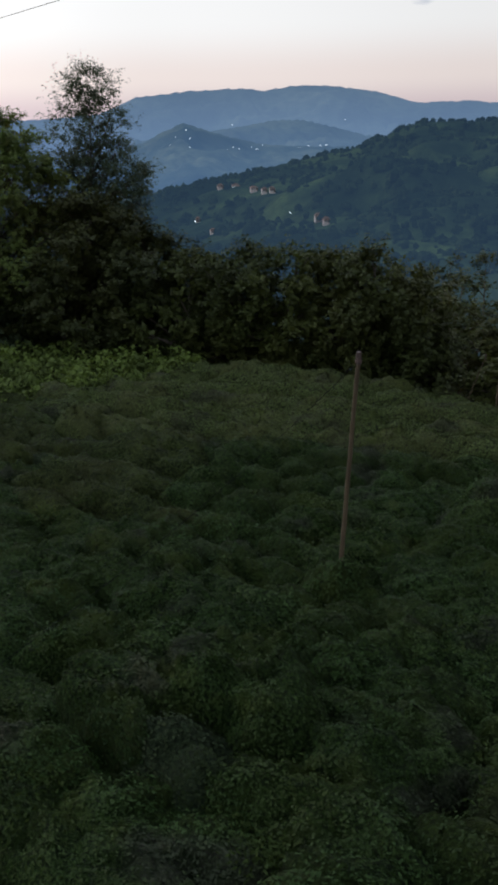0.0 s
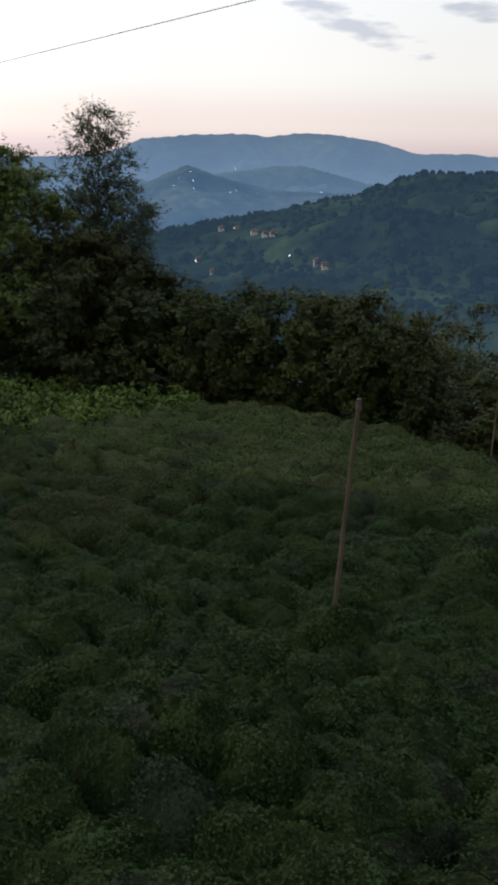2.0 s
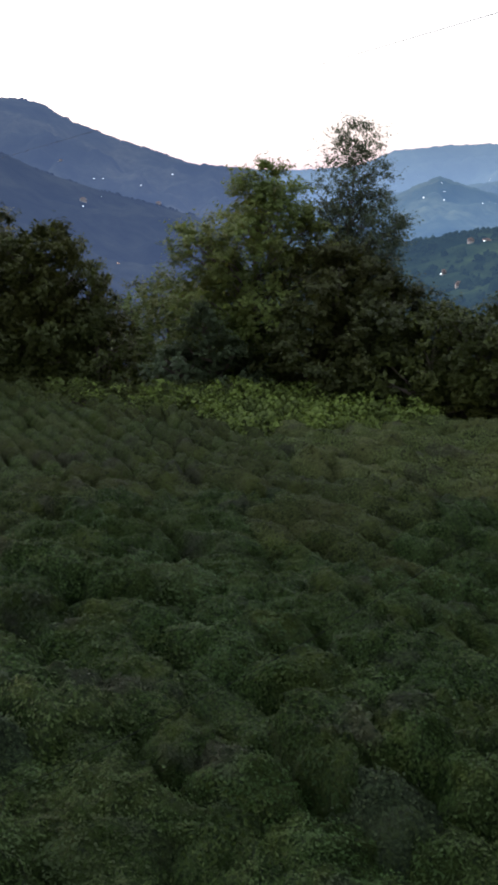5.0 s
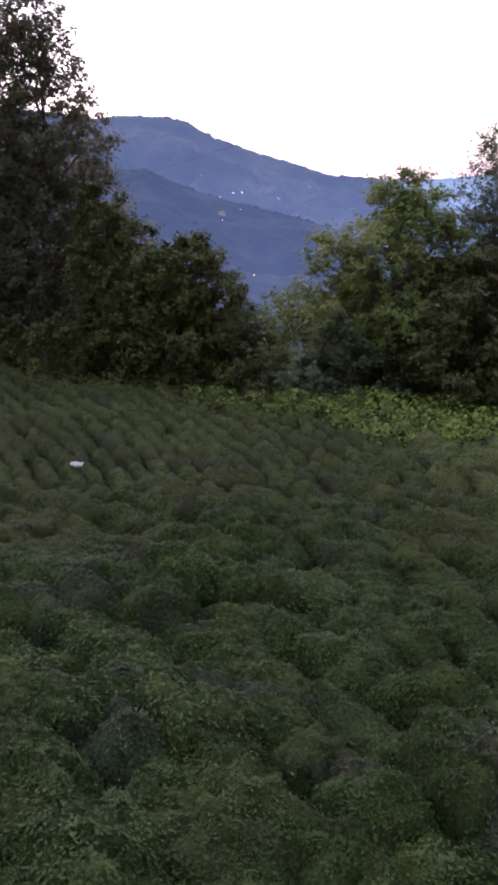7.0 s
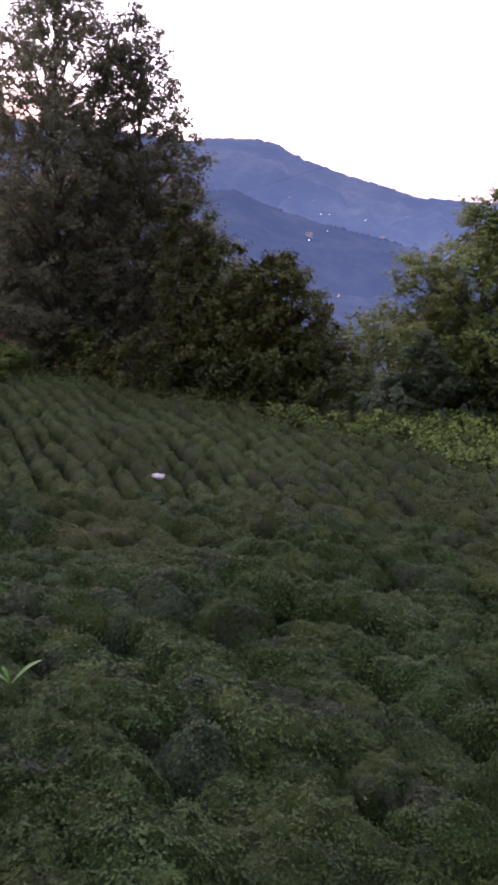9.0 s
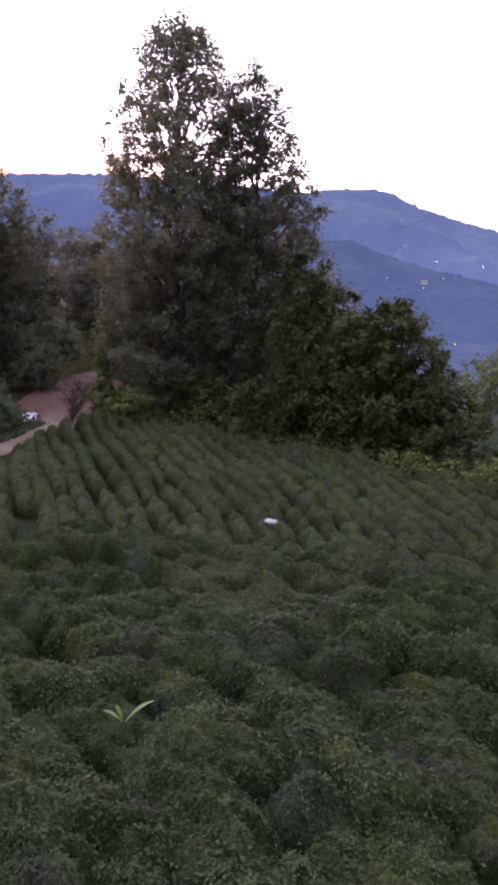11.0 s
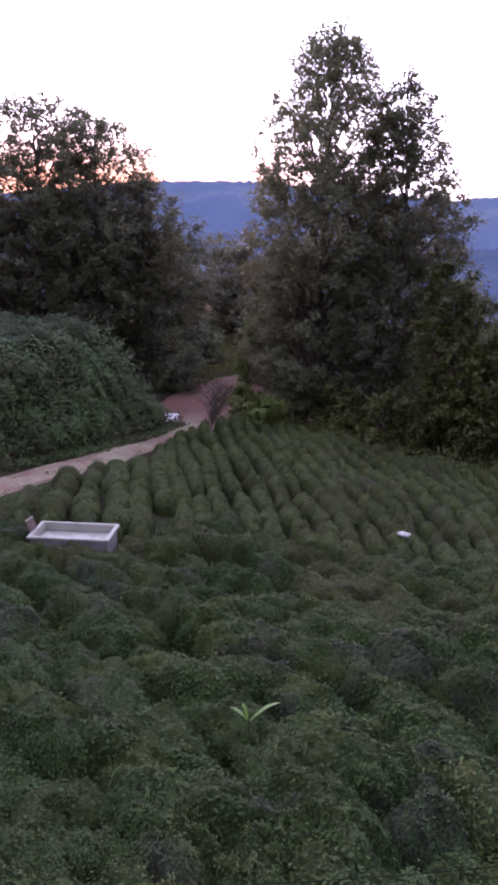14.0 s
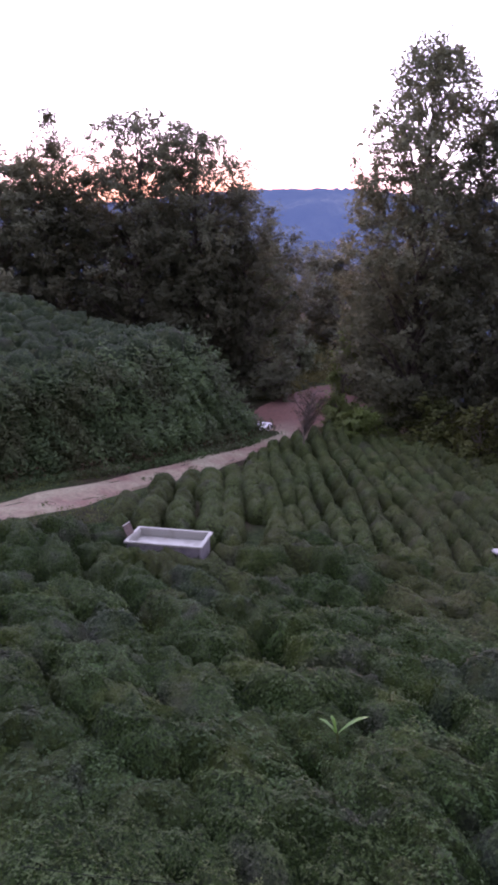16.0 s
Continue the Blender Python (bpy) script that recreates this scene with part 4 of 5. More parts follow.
def small_bushes(x, y):
    """True in the eastern part, where the bushes stand closer."""
    az, d = polar(x, y)
    return x > -3.2 + 0.35 * math.sin(y * 1.1) - 0.12 * max(0.0, y - 10) or d > tea_limit(az) - 4.2


def wide_rows(x, y):
    """True in the corner between the trough and the track."""
    return y + 0.72 * (x + 17.0) < 12.4 and x < -14


def row_zone(x, y):
    """How the neat rows are set out at a place."""
    return "wide" if wide_rows(x, y) else "east" if polar(x, y)[0] < 13 else "close"


def tea_places():
    """Where the bushes stand: loose in the old part, in close rows in the neat one."""
    rng = np.random.RandomState(7)
    out = []
    for step, small in ((1.20, False), (0.95, True)):     # wide bushes westward, smaller ones in the east
        for c in np.arange(-30, 50, step):
            x = -34.0 + rng.uniform(0, 1)
            while x < 16:
                bx, by = x, c + row_shift(x, True) + rng.normal(0, 0.13 if not small else 0.08)
                az, d = polar(bx, by)
                if d < tea_limit(az) and tea_ground(bx, by, az, d) and small_bushes(bx, by) == small:
                    out.append((bx, by, float(d), float(az)))
                x += rng.uniform(0.85, 1.3) * (0.76 if small else 1)
    for step, zone in ((0.70, "close"), (0.88, "wide"), (1.02, "east")):       # wider rows beside the trough and in the east
        for c in np.arange(-45, 90, step):
            x = -34.0 + rng.uniform(0, 0.7)
            while x < 14:
                bx, by = x, c + row_shift(x) + 0.10 * math.sin(0.9 * x + c * 2.3) + 0.11 * math.sin(c * 37.1) + rng.normal(0, 0.04)
                az, d = polar(bx, by)
                if d >= tea_limit(az) and tea_ground(bx, by, az, d) and row_zone(bx, by) == zone and rng.rand() > 0.04:
                    out.append((bx, by, float(d), float(az)))
                x += rng.uniform(0.42, 0.60) * {"close": 1.0, "wide": 1.25, "east": 1.35}[zone]
    for k in np.arange(-1.5, 1.8, 0.42):      # low ones close in front of the trough
        bx, by = -16.08 + 0.73 * k + 0.68 * 0.98, 9.10 + 0.68 * k - 0.73 * 0.98
        az, d = polar(bx, by)
        out.append((bx, by, float(d), float(az)))
    for y in np.arange(4.6, 11.4, 0.62):      # a row along either side of the ditch
        for side in (-0.78, 0.80):
            by = y + rng.uniform(-0.1, 0.1)
            bx = float(np.interp(by, GULLY_Y, GULLY_X)) + side + rng.normal(0, 0.05)
            az, d = polar(bx, by)
            out.append((bx, by, float(d), float(az)))
    out.append((1.50, 10.70, 10.8, -8.0))     # a tall one round the foot of the pole
    have = np.array([(p[0], p[1]) for p in out])
    for _ in range(1600):                     # young ones fill the holes between
        az, d = rng.uniform(-24, 75), rng.uniform(4.2, 19)
        bx, by = spot(az, d)
        if d < tea_limit(az) and tea_ground(bx, by, az, d) and np.min(np.hypot(have[:, 0] - bx, have[:, 1] - by)) > (0.60 if d < 10 else 0.70):
            out.append((bx, by, d, az))
            have = np.vstack([have, (bx, by)])
    return out


ROAD_Q = line_points(ROAD_LINE, 0.5)[1]


def left_of_road(x, y):
    k = int(np.argmin(np.hypot(ROAD_Q[:, 0] - x, ROAD_Q[:, 1] - y)))
    n = line_points(ROAD_LINE, 0.5)[2][k]
    return (x - ROAD_Q[k, 0]) * n[0] + (y - ROAD_Q[k, 1]) * n[1] < 0


def BEAN(az, d):
    """The patch of broad-leaved crop between field and trees."""
    return bool(np.interp(az, [2.5, 4, 11, 16, 20, 24, 31], [24, 22.6, 20.8, 21.0, 22.6, 24.4, 27.2]) < d and 2.8 < az < 31)


def build_tea():
    longs = [1.15, 1.3, 1.1, 1.4, 1.25, 1.05, 1.45, 1.2]
    near = [bush_meshes(200 + k, 2900, 0.0230, TEA_DARK if k == 7 else TEA_LEAF, longs[k] * 1.06, 0.86, 1.02, simple=True) for k in range(8)]
    mid = [bush_meshes(200 + k, 1500, 0.0280, TEA_DARK if k == 7 else TEA_LEAF, longs[k] * 1.06, 0.86, 1.02, body=(28, 11), simple=True) for k in range(8)]
    cut_back = [bush_meshes(210 + k, 1100, 0.028, TEA_DARK if k == 4 else TEA_BROWN, [1.5, 1.75, 1.6, 1.9, 1.35][k], 0.82, 1.0, (24, 9), 0.16, 0.10, simple=True) for k in range(5)]
    low = [bush_meshes(230 + k, 330, 0.030, TEA_PALE, [1.05, 1.2, 0.95, 1.3][k], 0.80, 0.58, (16, 7), 0.16, 0.10, simple=True) for k in range(4)]
    neat = [bush_meshes(220 + k, 220, 0.030, TEA_ROW, [0.80, 0.92, 1.02, 0.86][k], 0.76, 0.53, (14, 7), 0.08, 0.04, simple=True) for k in range(4)]
    tan = [bush_meshes(225 + k, 220, 0.030, TEA_BROWN, [0.80, 0.92, 1.02, 0.86][k], 0.76, 0.53, (14, 7), 0.08, 0.04, simple=True) for k in range(4)]
    rng = np.random.RandomState(9)
    places = sorted(tea_places(), key=lambda p: p[2])
    rest = []
    for i, (x, y, d, az) in enumerate(places):
        limit = tea_limit(az)
        old = d < limit
        slope = float(np.interp(x, ROW_X, OLD_SLOPE if old else ROW_SLOPE))
        turn = math.degrees(math.atan(slope)) + rng.normal(0, 12 if old else 4) + (180 if rng.rand() < 0.5 else 0)
        lean = float(wave(x, y, 5.0, 21))
        dusky = wave(x, y, 4.0, 71) + 0.35 * rng.normal() > (0.55 if 11.5 < d < 14.4 and az > 26 else 1.25 if d > 7 else 9)
        if not old and az < 13:
            kind, s, h = low[rng.randint(4)], rng.uniform(1.1, 1.35), 1.12 + 0.14 * lean + rng.normal(0, 0.07)
        elif not old:
            kind, s, h = (tan if wave(x, y, 8.0, 73) + 0.25 * rng.normal() > (0.0 if az < 42 else 0.6) else neat)[rng.randint(4)], rng.uniform(0.9, 1.14) * (1.25 if wide_rows(x, y) else 1.0), (0.92 if wide_rows(x, y) else 1.0) + 0.08 * lean + rng.normal(0, 0.045)
        elif d > limit - 4.2 and az > 4:
            kind, s, h = (cut_back[4 if dusky else rng.randint(4)] if wave(x, y, 7.0, 72) + 0.2 * rng.normal() > (-0.6 if az < 33 else 0.15) else mid[rng.randint(7)]), rng.uniform(0.9, 1.25) * (0.76 if small_bushes(x, y) else 1.0), 1.0 + 0.12 * lean + rng.normal(0, 0.07)
        else:
            kind, s, h = (near if d < 8.2 else mid)[7 if dusky else rng.randint(7)], rng.uniform(0.84, 1.12) * (0.84 if small_bushes(x, y) else 1.0), (0.95 if small_bushes(x, y) else 1.0) + 0.22 * lean + rng.normal(0, 0.085)
        if abs((x + 16.1) * 0.73 + (y - 9.1) * 0.68) < 2.0 and abs((y - 9.1) * 0.73 - (x + 16.1) * 0.68) < 1.9:
            s, h = min(s * 0.74, 0.80), 0.80      # low growth round the trough
        if math.hypot(x - 1.5, y - 10.7) < 0.05:
            s, h = 0.8, 1.22
        if math.hypot(x + 7.3, y - 6.4) < 1.0:
            h = min(h, 0.86)              # the fern stands free
        m = pose(x, y, float(ground_z(x, y)) - 0.15, 0, 0, turn) @ Matrix.Diagonal((s * (1.16 if old else 1.0 if az > 44 else 1.22), s * rng.uniform(0.95, 1.15) * (0.92 if old else 0.86 if az > 13 else 0.90), max(0.6, h) * (1.0 if old else 1.05), 1))
        if i < 300:
            root = new("tea_bush")
            root.empty_display_size = 0.2
            root.matrix_world = m
            part("twig_dome", kind[0], root), part("foliage", kind[1], root)
            tagged(root, "dusky bluish-green tea bush between lighter ones" if kind in (near[7], mid[7], cut_back[4]) else "cut-back brownish tea bush in a close row" if kind in cut_back else "rounded clipped tea bush with dark green leaves", "tea bush", "tea bushes of the field")
        else:
            rest.append((kind, m))
    join_bushes("tea_field", rest, "rows of clipped tea bushes in the farther field", "tea field")


def join_bushes(name, rest, label, category):
    """Many bushes in one mesh: the domes first, then their leaves."""
    cache, mats = {}, []
    vs, base = [], 0
    sized = {3: ([], []), 4: ([], [])}
    for pair, m in rest:
        a = np.array(m)
        for me in pair:
            if me not in cache:
                v = np.empty(len(me.vertices) * 3)
                me.vertices.foreach_get("co", v)
                f = np.empty(len(me.loops), np.int32)
                me.loops.foreach_get("vertex_index", f)
                if me.materials[0] not in mats:
                    mats.append(me.materials[0])
                cache[me] = (v.reshape(-1, 3), f.reshape(len(me.polygons), -1), mats.index(me.materials[0]))
            v, f, k = cache[me]
            vs.append(v @ a[:3, :3].T + a[:3, 3])
            sized[f.shape[1]][0].append(f + base), sized[f.shape[1]][1].append(np.full(len(f), k))
            base += len(v)
    groups = [(np.concatenate(f), np.concatenate(k)) for f, k in sized.values() if f]
    me = bpy.data.meshes.new(name)
    verts = np.concatenate(vs)
    loops = np.concatenate([f.ravel() for f, _ in groups]).astype(np.int32)
    sizes = np.concatenate([np.full(len(f), f.shape[1]) for f, _ in groups])
    me.vertices.add(len(verts)), me.loops.add(len(loops)), me.polygons.add(len(sizes))
    me.vertices.foreach_set("co", verts.ravel())
    me.loops.foreach_set("vertex_index", loops)
    me.polygons.foreach_set("loop_start", np.concatenate([[0], np.cumsum(sizes)[:-1]]).astype(np.int32))
    for m in mats:
        me.materials.append(m)
    me.polygons.foreach_set("material_index", np.concatenate([k for _, k in groups]).astype(np.int32))
    me.polygons.foreach_set("use_smooth", sizes == 4)
    me.update(calc_edges=True)
    me.validate()
    tagged(new(name, me), label, category, kind="stuff")


build_ground()
build_road()
build_bank()

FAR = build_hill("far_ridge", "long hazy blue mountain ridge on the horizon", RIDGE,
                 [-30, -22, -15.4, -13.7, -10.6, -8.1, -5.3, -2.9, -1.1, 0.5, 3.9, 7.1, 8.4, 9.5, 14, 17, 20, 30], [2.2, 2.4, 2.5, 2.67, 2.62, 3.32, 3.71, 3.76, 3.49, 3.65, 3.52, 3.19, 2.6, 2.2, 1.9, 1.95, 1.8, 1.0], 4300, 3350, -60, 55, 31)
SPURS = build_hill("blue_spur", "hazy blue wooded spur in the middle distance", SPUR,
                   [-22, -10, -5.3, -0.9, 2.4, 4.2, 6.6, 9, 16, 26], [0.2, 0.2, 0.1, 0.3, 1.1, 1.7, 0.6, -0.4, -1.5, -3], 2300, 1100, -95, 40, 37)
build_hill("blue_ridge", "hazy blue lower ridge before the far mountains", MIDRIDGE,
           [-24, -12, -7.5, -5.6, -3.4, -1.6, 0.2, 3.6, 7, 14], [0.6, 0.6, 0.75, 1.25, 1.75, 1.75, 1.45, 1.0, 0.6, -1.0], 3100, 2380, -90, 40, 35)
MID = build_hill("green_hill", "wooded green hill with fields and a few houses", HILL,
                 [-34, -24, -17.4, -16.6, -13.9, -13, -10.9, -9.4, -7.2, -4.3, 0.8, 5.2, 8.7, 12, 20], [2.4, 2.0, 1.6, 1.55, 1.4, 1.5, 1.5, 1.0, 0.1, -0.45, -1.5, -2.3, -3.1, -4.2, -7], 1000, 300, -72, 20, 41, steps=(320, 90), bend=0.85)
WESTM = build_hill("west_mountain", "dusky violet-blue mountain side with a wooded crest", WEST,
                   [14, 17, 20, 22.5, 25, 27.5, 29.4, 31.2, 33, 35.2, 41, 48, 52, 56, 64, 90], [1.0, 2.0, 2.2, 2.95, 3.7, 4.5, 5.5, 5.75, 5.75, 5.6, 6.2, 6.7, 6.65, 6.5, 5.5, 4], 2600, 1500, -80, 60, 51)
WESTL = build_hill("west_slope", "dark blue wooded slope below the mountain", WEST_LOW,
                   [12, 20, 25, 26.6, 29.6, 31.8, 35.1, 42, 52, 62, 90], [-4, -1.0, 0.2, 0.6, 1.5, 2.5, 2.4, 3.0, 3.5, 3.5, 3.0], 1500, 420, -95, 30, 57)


HOUSES = ((1.87, -2.3, 9, 5, "pale"), (0.83, -2.42, 11, 5, "pale"), (-0.22, -2.55, 11, 5, "rose"), (-1.0, -2.6, 8, 5, "pale"), (-1.5, -2.65, 7, 5, "pale"),
          (2.43, -5.3, 7, 4.6, "pale"), (3.48, -4.6, 5, 6, "pale"), (-4.5, -4.5, 8, 5, "rose"), (-4.95, -4.6, 7, 4.5, "rose"), (-17.2, -3.1, 10, 6, "rose"), (-17.6, -3.6, 10, 6, "pale"))


def hill_trees():
    rng = np.random.RandomState(77)
    p = MID[:, 14:-1].reshape(-1, 3)
    w = wave(p[:, 0], p[:, 1], 120, 61) + 0.5 * wave(p[:, 0], p[:, 1], 45, 62)
    low_slope = np.tile(np.linspace(0, 1, 90)[14:], 320) < 0.42
    p = p[(w > -0.40) | low_slope]
    az, d = polar(p[:, 0], p[:, 1])
    el = np.degrees(np.arctan2(p[:, 2] - EYE, d))
    clear = np.ones(len(p), bool)
    for a, e, *_ in HOUSES:
        clear &= ~((np.abs(az - a) < 0.75) & (el < e + 0.1) & (el > e - 0.7))
    p = p[clear]
    p = p[rng.choice(len(p), 5600)] + rng.normal(0, 3.5, (5600, 3)) * np.array([1, 1, 0])
    crest = MID[:, -2][rng.choice(np.where(np.abs(np.linspace(-34, 20, 320) + 14) < 9)[0], 130)] + rng.normal(0, 2, (130, 3)) * np.array([1, 1, 0.2])
    p = np.concatenate([p - np.array([0, 0, 1.0]), crest - np.array([0, 0, 1.0])])
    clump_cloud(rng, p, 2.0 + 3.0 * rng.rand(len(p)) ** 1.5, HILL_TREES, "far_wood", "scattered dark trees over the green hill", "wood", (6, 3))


def crest_trees(v, mat, lo, hi, count, size, seed, label):
    """Trees that break the outline of a far crest, thicker here and there."""
    rng = np.random.RandomState(seed)
    line = v[:, -2]
    az, _ = polar(line[:, 0], line[:, 1])
    t = np.sort(rng.uniform(lo, hi, count * 3))
    p = np.stack([np.interp(t, az, line[:, k]) for k in range(3)], 1)
    p = p[wave(p[:, 0], p[:, 1], size * 14, seed) > -0.25][:count * 2]
    p = p + rng.normal(0, size * 0.4, p.shape) * np.array([1, 1, 0]) - np.array([0, 0, size * 0.3])
    clump_cloud(rng, p, size * (0.35 + 0.65 * rng.rand(len(p)) ** 2), mat, "crest_wood", label, "wood", (6, 4))


hill_trees()
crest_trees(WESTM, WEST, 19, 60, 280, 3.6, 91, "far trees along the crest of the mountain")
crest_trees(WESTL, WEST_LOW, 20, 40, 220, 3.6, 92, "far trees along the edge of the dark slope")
build_trees()
build_underwood()
build_tea()


# ---- overgrown bank, crops and weeds ----
def sprigs(name, label, category, places, size, mat, leaf_count, seed, height=0.35):
    rng = np.random.RandomState(seed)
    p = np.repeat(np.array(places), leaf_count, axis=0)
    n = len(p)
    c = p + np.stack([rng.normal(0, size, n), rng.normal(0, size, n), rng.uniform(0, height, n)], 1)
    nrm = rng.normal(0, 0.5, (n, 3)) + np.array([0, 0, 0.6])
    v, f = leaves(rng, c, nrm, size * 0.17, 0.4, 3.2)
    tagged(new(name, mesh_of(name, v, f, [mat], smooth=False)), label, category, kind="stuff")


def build_bank_growth():
    rng = np.random.RandomState(400)
    # leaves on the steep face
    n = 190000
    x, y = rng.uniform(-39, -21, n), rng.uniform(-4, 23, n)
    odd, _, d = inside_bank(x, y)
    keep = odd & (d < 2.9)
    x, y, d = x[keep], y[keep], d[keep]
    z = bank_z(x, y)
    nrm = np.stack([(bank_z(x - 0.1, y) - bank_z(x + 0.1, y)) / 0.2, (bank_z(x, y - 0.1) - bank_z(x, y + 0.1)) / 0.2, np.ones(len(x))], 1)
    nrm /= np.linalg.norm(nrm, axis=1)[:, None]
    p = np.stack([x, y, z], 1)
    clump = np.clip(0.5 + 0.35 * wave(x + z, y + 0.6 * z, 1.5, 14) + 0.40 * wave(x - z, y, 0.75, 15), 0, 1)
    keep = (rng.rand(len(x)) < (0.65 + 0.35 * clump) * np.clip(0.5 / nrm[:, 2], 0.4, 1) * (1 - 0.95 * smooth01(1.5, 2.5, d))) & (d > 0.05 + 0.25 * rng.rand(len(x)))
    p, nrm, clump = p[keep], nrm[keep], clump[keep]
    p = p + nrm * (rng.uniform(0.02, 0.60, len(p)) * (0.15 + 1.15 * clump))[:, None]
    v, f = leaves(rng, p, nrm + np.array([0.2, -0.1, 0.8]), 0.082 * (0.7 + 0.8 * clump), 0.5, 1.7)
    # short growth at its foot
    _, line, side = line_points(BANK_LINE, 0.02)
    k = rng.randint(0, len(line), 16000)
    e = line[k] + side[k] * rng.uniform(-0.75, 0.9, len(k))[:, None]
    q = np.stack([e[:, 0], e[:, 1], np.maximum(ground_z(e[:, 0], e[:, 1]), bank_z(e[:, 0], e[:, 1])) + rng.uniform(0.0, 0.22, len(k))], 1)
    gv, gf = leaves(rng, q, np.tile([0.6, -0.3, 0.6], (len(q), 1)), 0.065, 0.5, 2.2)
    # long fronds standing out of it in tufts
    far, face = (p[rng.choice(len(p), 1500)] for _ in range(2))
    tuft = np.repeat(np.concatenate([far, face]), 6, axis=0)
    q = tuft + rng.normal(0, 0.13, tuft.shape) + np.array([0.05, -0.03, 0.08])
    wv, wf = leaves(rng, q, np.tile([0.5, -0.3, 0.9], (len(q), 1)), 0.055, 0.35, 5.0)
    v, f, _ = joined([(v, f, 0), (gv, gf, 0), (wv, wf, 0)])
    mid = v[f].mean(axis=1)
    creeper = mid[:, 1] + 1.6 * wave(mid[:, 0], mid[:, 1] + mid[:, 2], 4.0, 17) + rng.normal(0, 0.5, len(f)) < 13.0
    for name, mat, label, rows in (("creeper", IVY_LEAF, "dark creeper hanging over the steep bank", creeper), ("bank_ferns", BANK_LEAF, "green ferns and brambles on the steep bank", ~creeper)):
        piece = f[rows]
        tagged(new(name, mesh_of(name, v[piece.ravel()], np.arange(piece.size).reshape(piece.shape), [mat], smooth=False)), label, "undergrowth", kind="stuff")
    dry = [(e[0] + rng.normal(0, 0.12), e[1], float(max(ground_z(*e), bank_z(*e))) + 0.05) for e in line[::9] + side[::9] * rng.uniform(-0.75, -0.1, len(line[::9]))[:, None] if wave(e[0], e[1], 3.0, 16) > -0.2]
    sprigs("dry_bracken", "brown dried bracken along the foot of the bank", "bracken", dry, 0.20, BRACKEN, 16, 476, 0.55)
    # tea on top of it
    coarse = [bush_meshes(430 + k, 150, 0.055, TEA_DARK, 1.0, body=(14, 6)) for k in range(3)]
    rest = []
    for gx in np.arange(-48, -25, 0.95):
        for gy in np.arange(5, 20, 1.05):
            qx, qy = gx + rng.normal(0, 0.15), gy + rng.normal(0, 0.15)
            odd, far, d = inside_bank(qx, qy)
            if odd and far > 0.7 and 1.6 < d < 13:
                rest.append((coarse[rng.randint(3)], pose(qx, qy, float(bank_z(qx, qy)) - 0.3, 0, 0, rng.uniform(0, 360)) @ Matrix.Scale(rng.uniform(0.8, 1.15), 4)))
    join_bushes("bank_tea", rest, "clipped tea bushes covering the top of the bank", "tea field")


def crop_meshes():
    out = []
    for k in range(5):
        rng = np.random.RandomState(450 + k)
        n = 72
        ang, h = rng.uniform(0, 6.28, n), rng.uniform(0.25, 0.95, n)
        r = rng.uniform(0.05, 0.38, n) * (1.15 - h * 0.5)
        c = np.stack([np.cos(ang) * r, np.sin(ang) * r, h * 0.85], 1)
        nrm = np.stack([np.cos(ang) * 0.5, np.sin(ang) * 0.5, np.ones(n)], 1)
        lv, lf = leaves(rng, c, nrm, 0.088, 0.45, 1.3)
        pieces = [(lv, lf, 1)]
        for q in range(4):
            e = c[q * 5]
            pieces.append((*tube([(0, 0, 0), e * np.array([0.4, 0.4, 0.55]), e], [0.014, 0.011, 0.006], 4), 0))
        v, f, m = joined(pieces)
        out.append(mesh_of("bean_plant", v, f, [WEED, CROP_LEAF], m, False))
    return out


def build_crops():
    kinds = crop_meshes()
    rng = np.random.RandomState(460)
    count = 0
    for az in np.arange(2.8, 31, 0.85):
        near = float(np.interp(az, [2.5, 4, 11, 16, 20, 24, 31], [24, 22.6, 20.8, 21.0, 22.6, 24.4, 27.2]))
        far = float(np.interp(az, EDGE_AZ, EDGE_D)) + 0.3
        for d in np.arange(near + 0.2, far, 0.70):
            x, y = spot(az + rng.normal(0, 0.25), d + rng.normal(0, 0.15))
            if count < 300 and rng.rand() < 0.97 - 0.35 * float(smooth01(18, 27, az)):
                ob = new("bean_plant", kinds[rng.randint(5)])
                ob.matrix_world = pose(x, y, float(ground_z(x, y)) - 0.02, 0, 0, rng.uniform(0, 360)) @ Matrix.Scale(rng.uniform(0.75, 1.2), 4)
                tagged(ob, "broad-leaved yellow-green bean plant in a small patch", "crop plant", "bean patch")
                count += 1


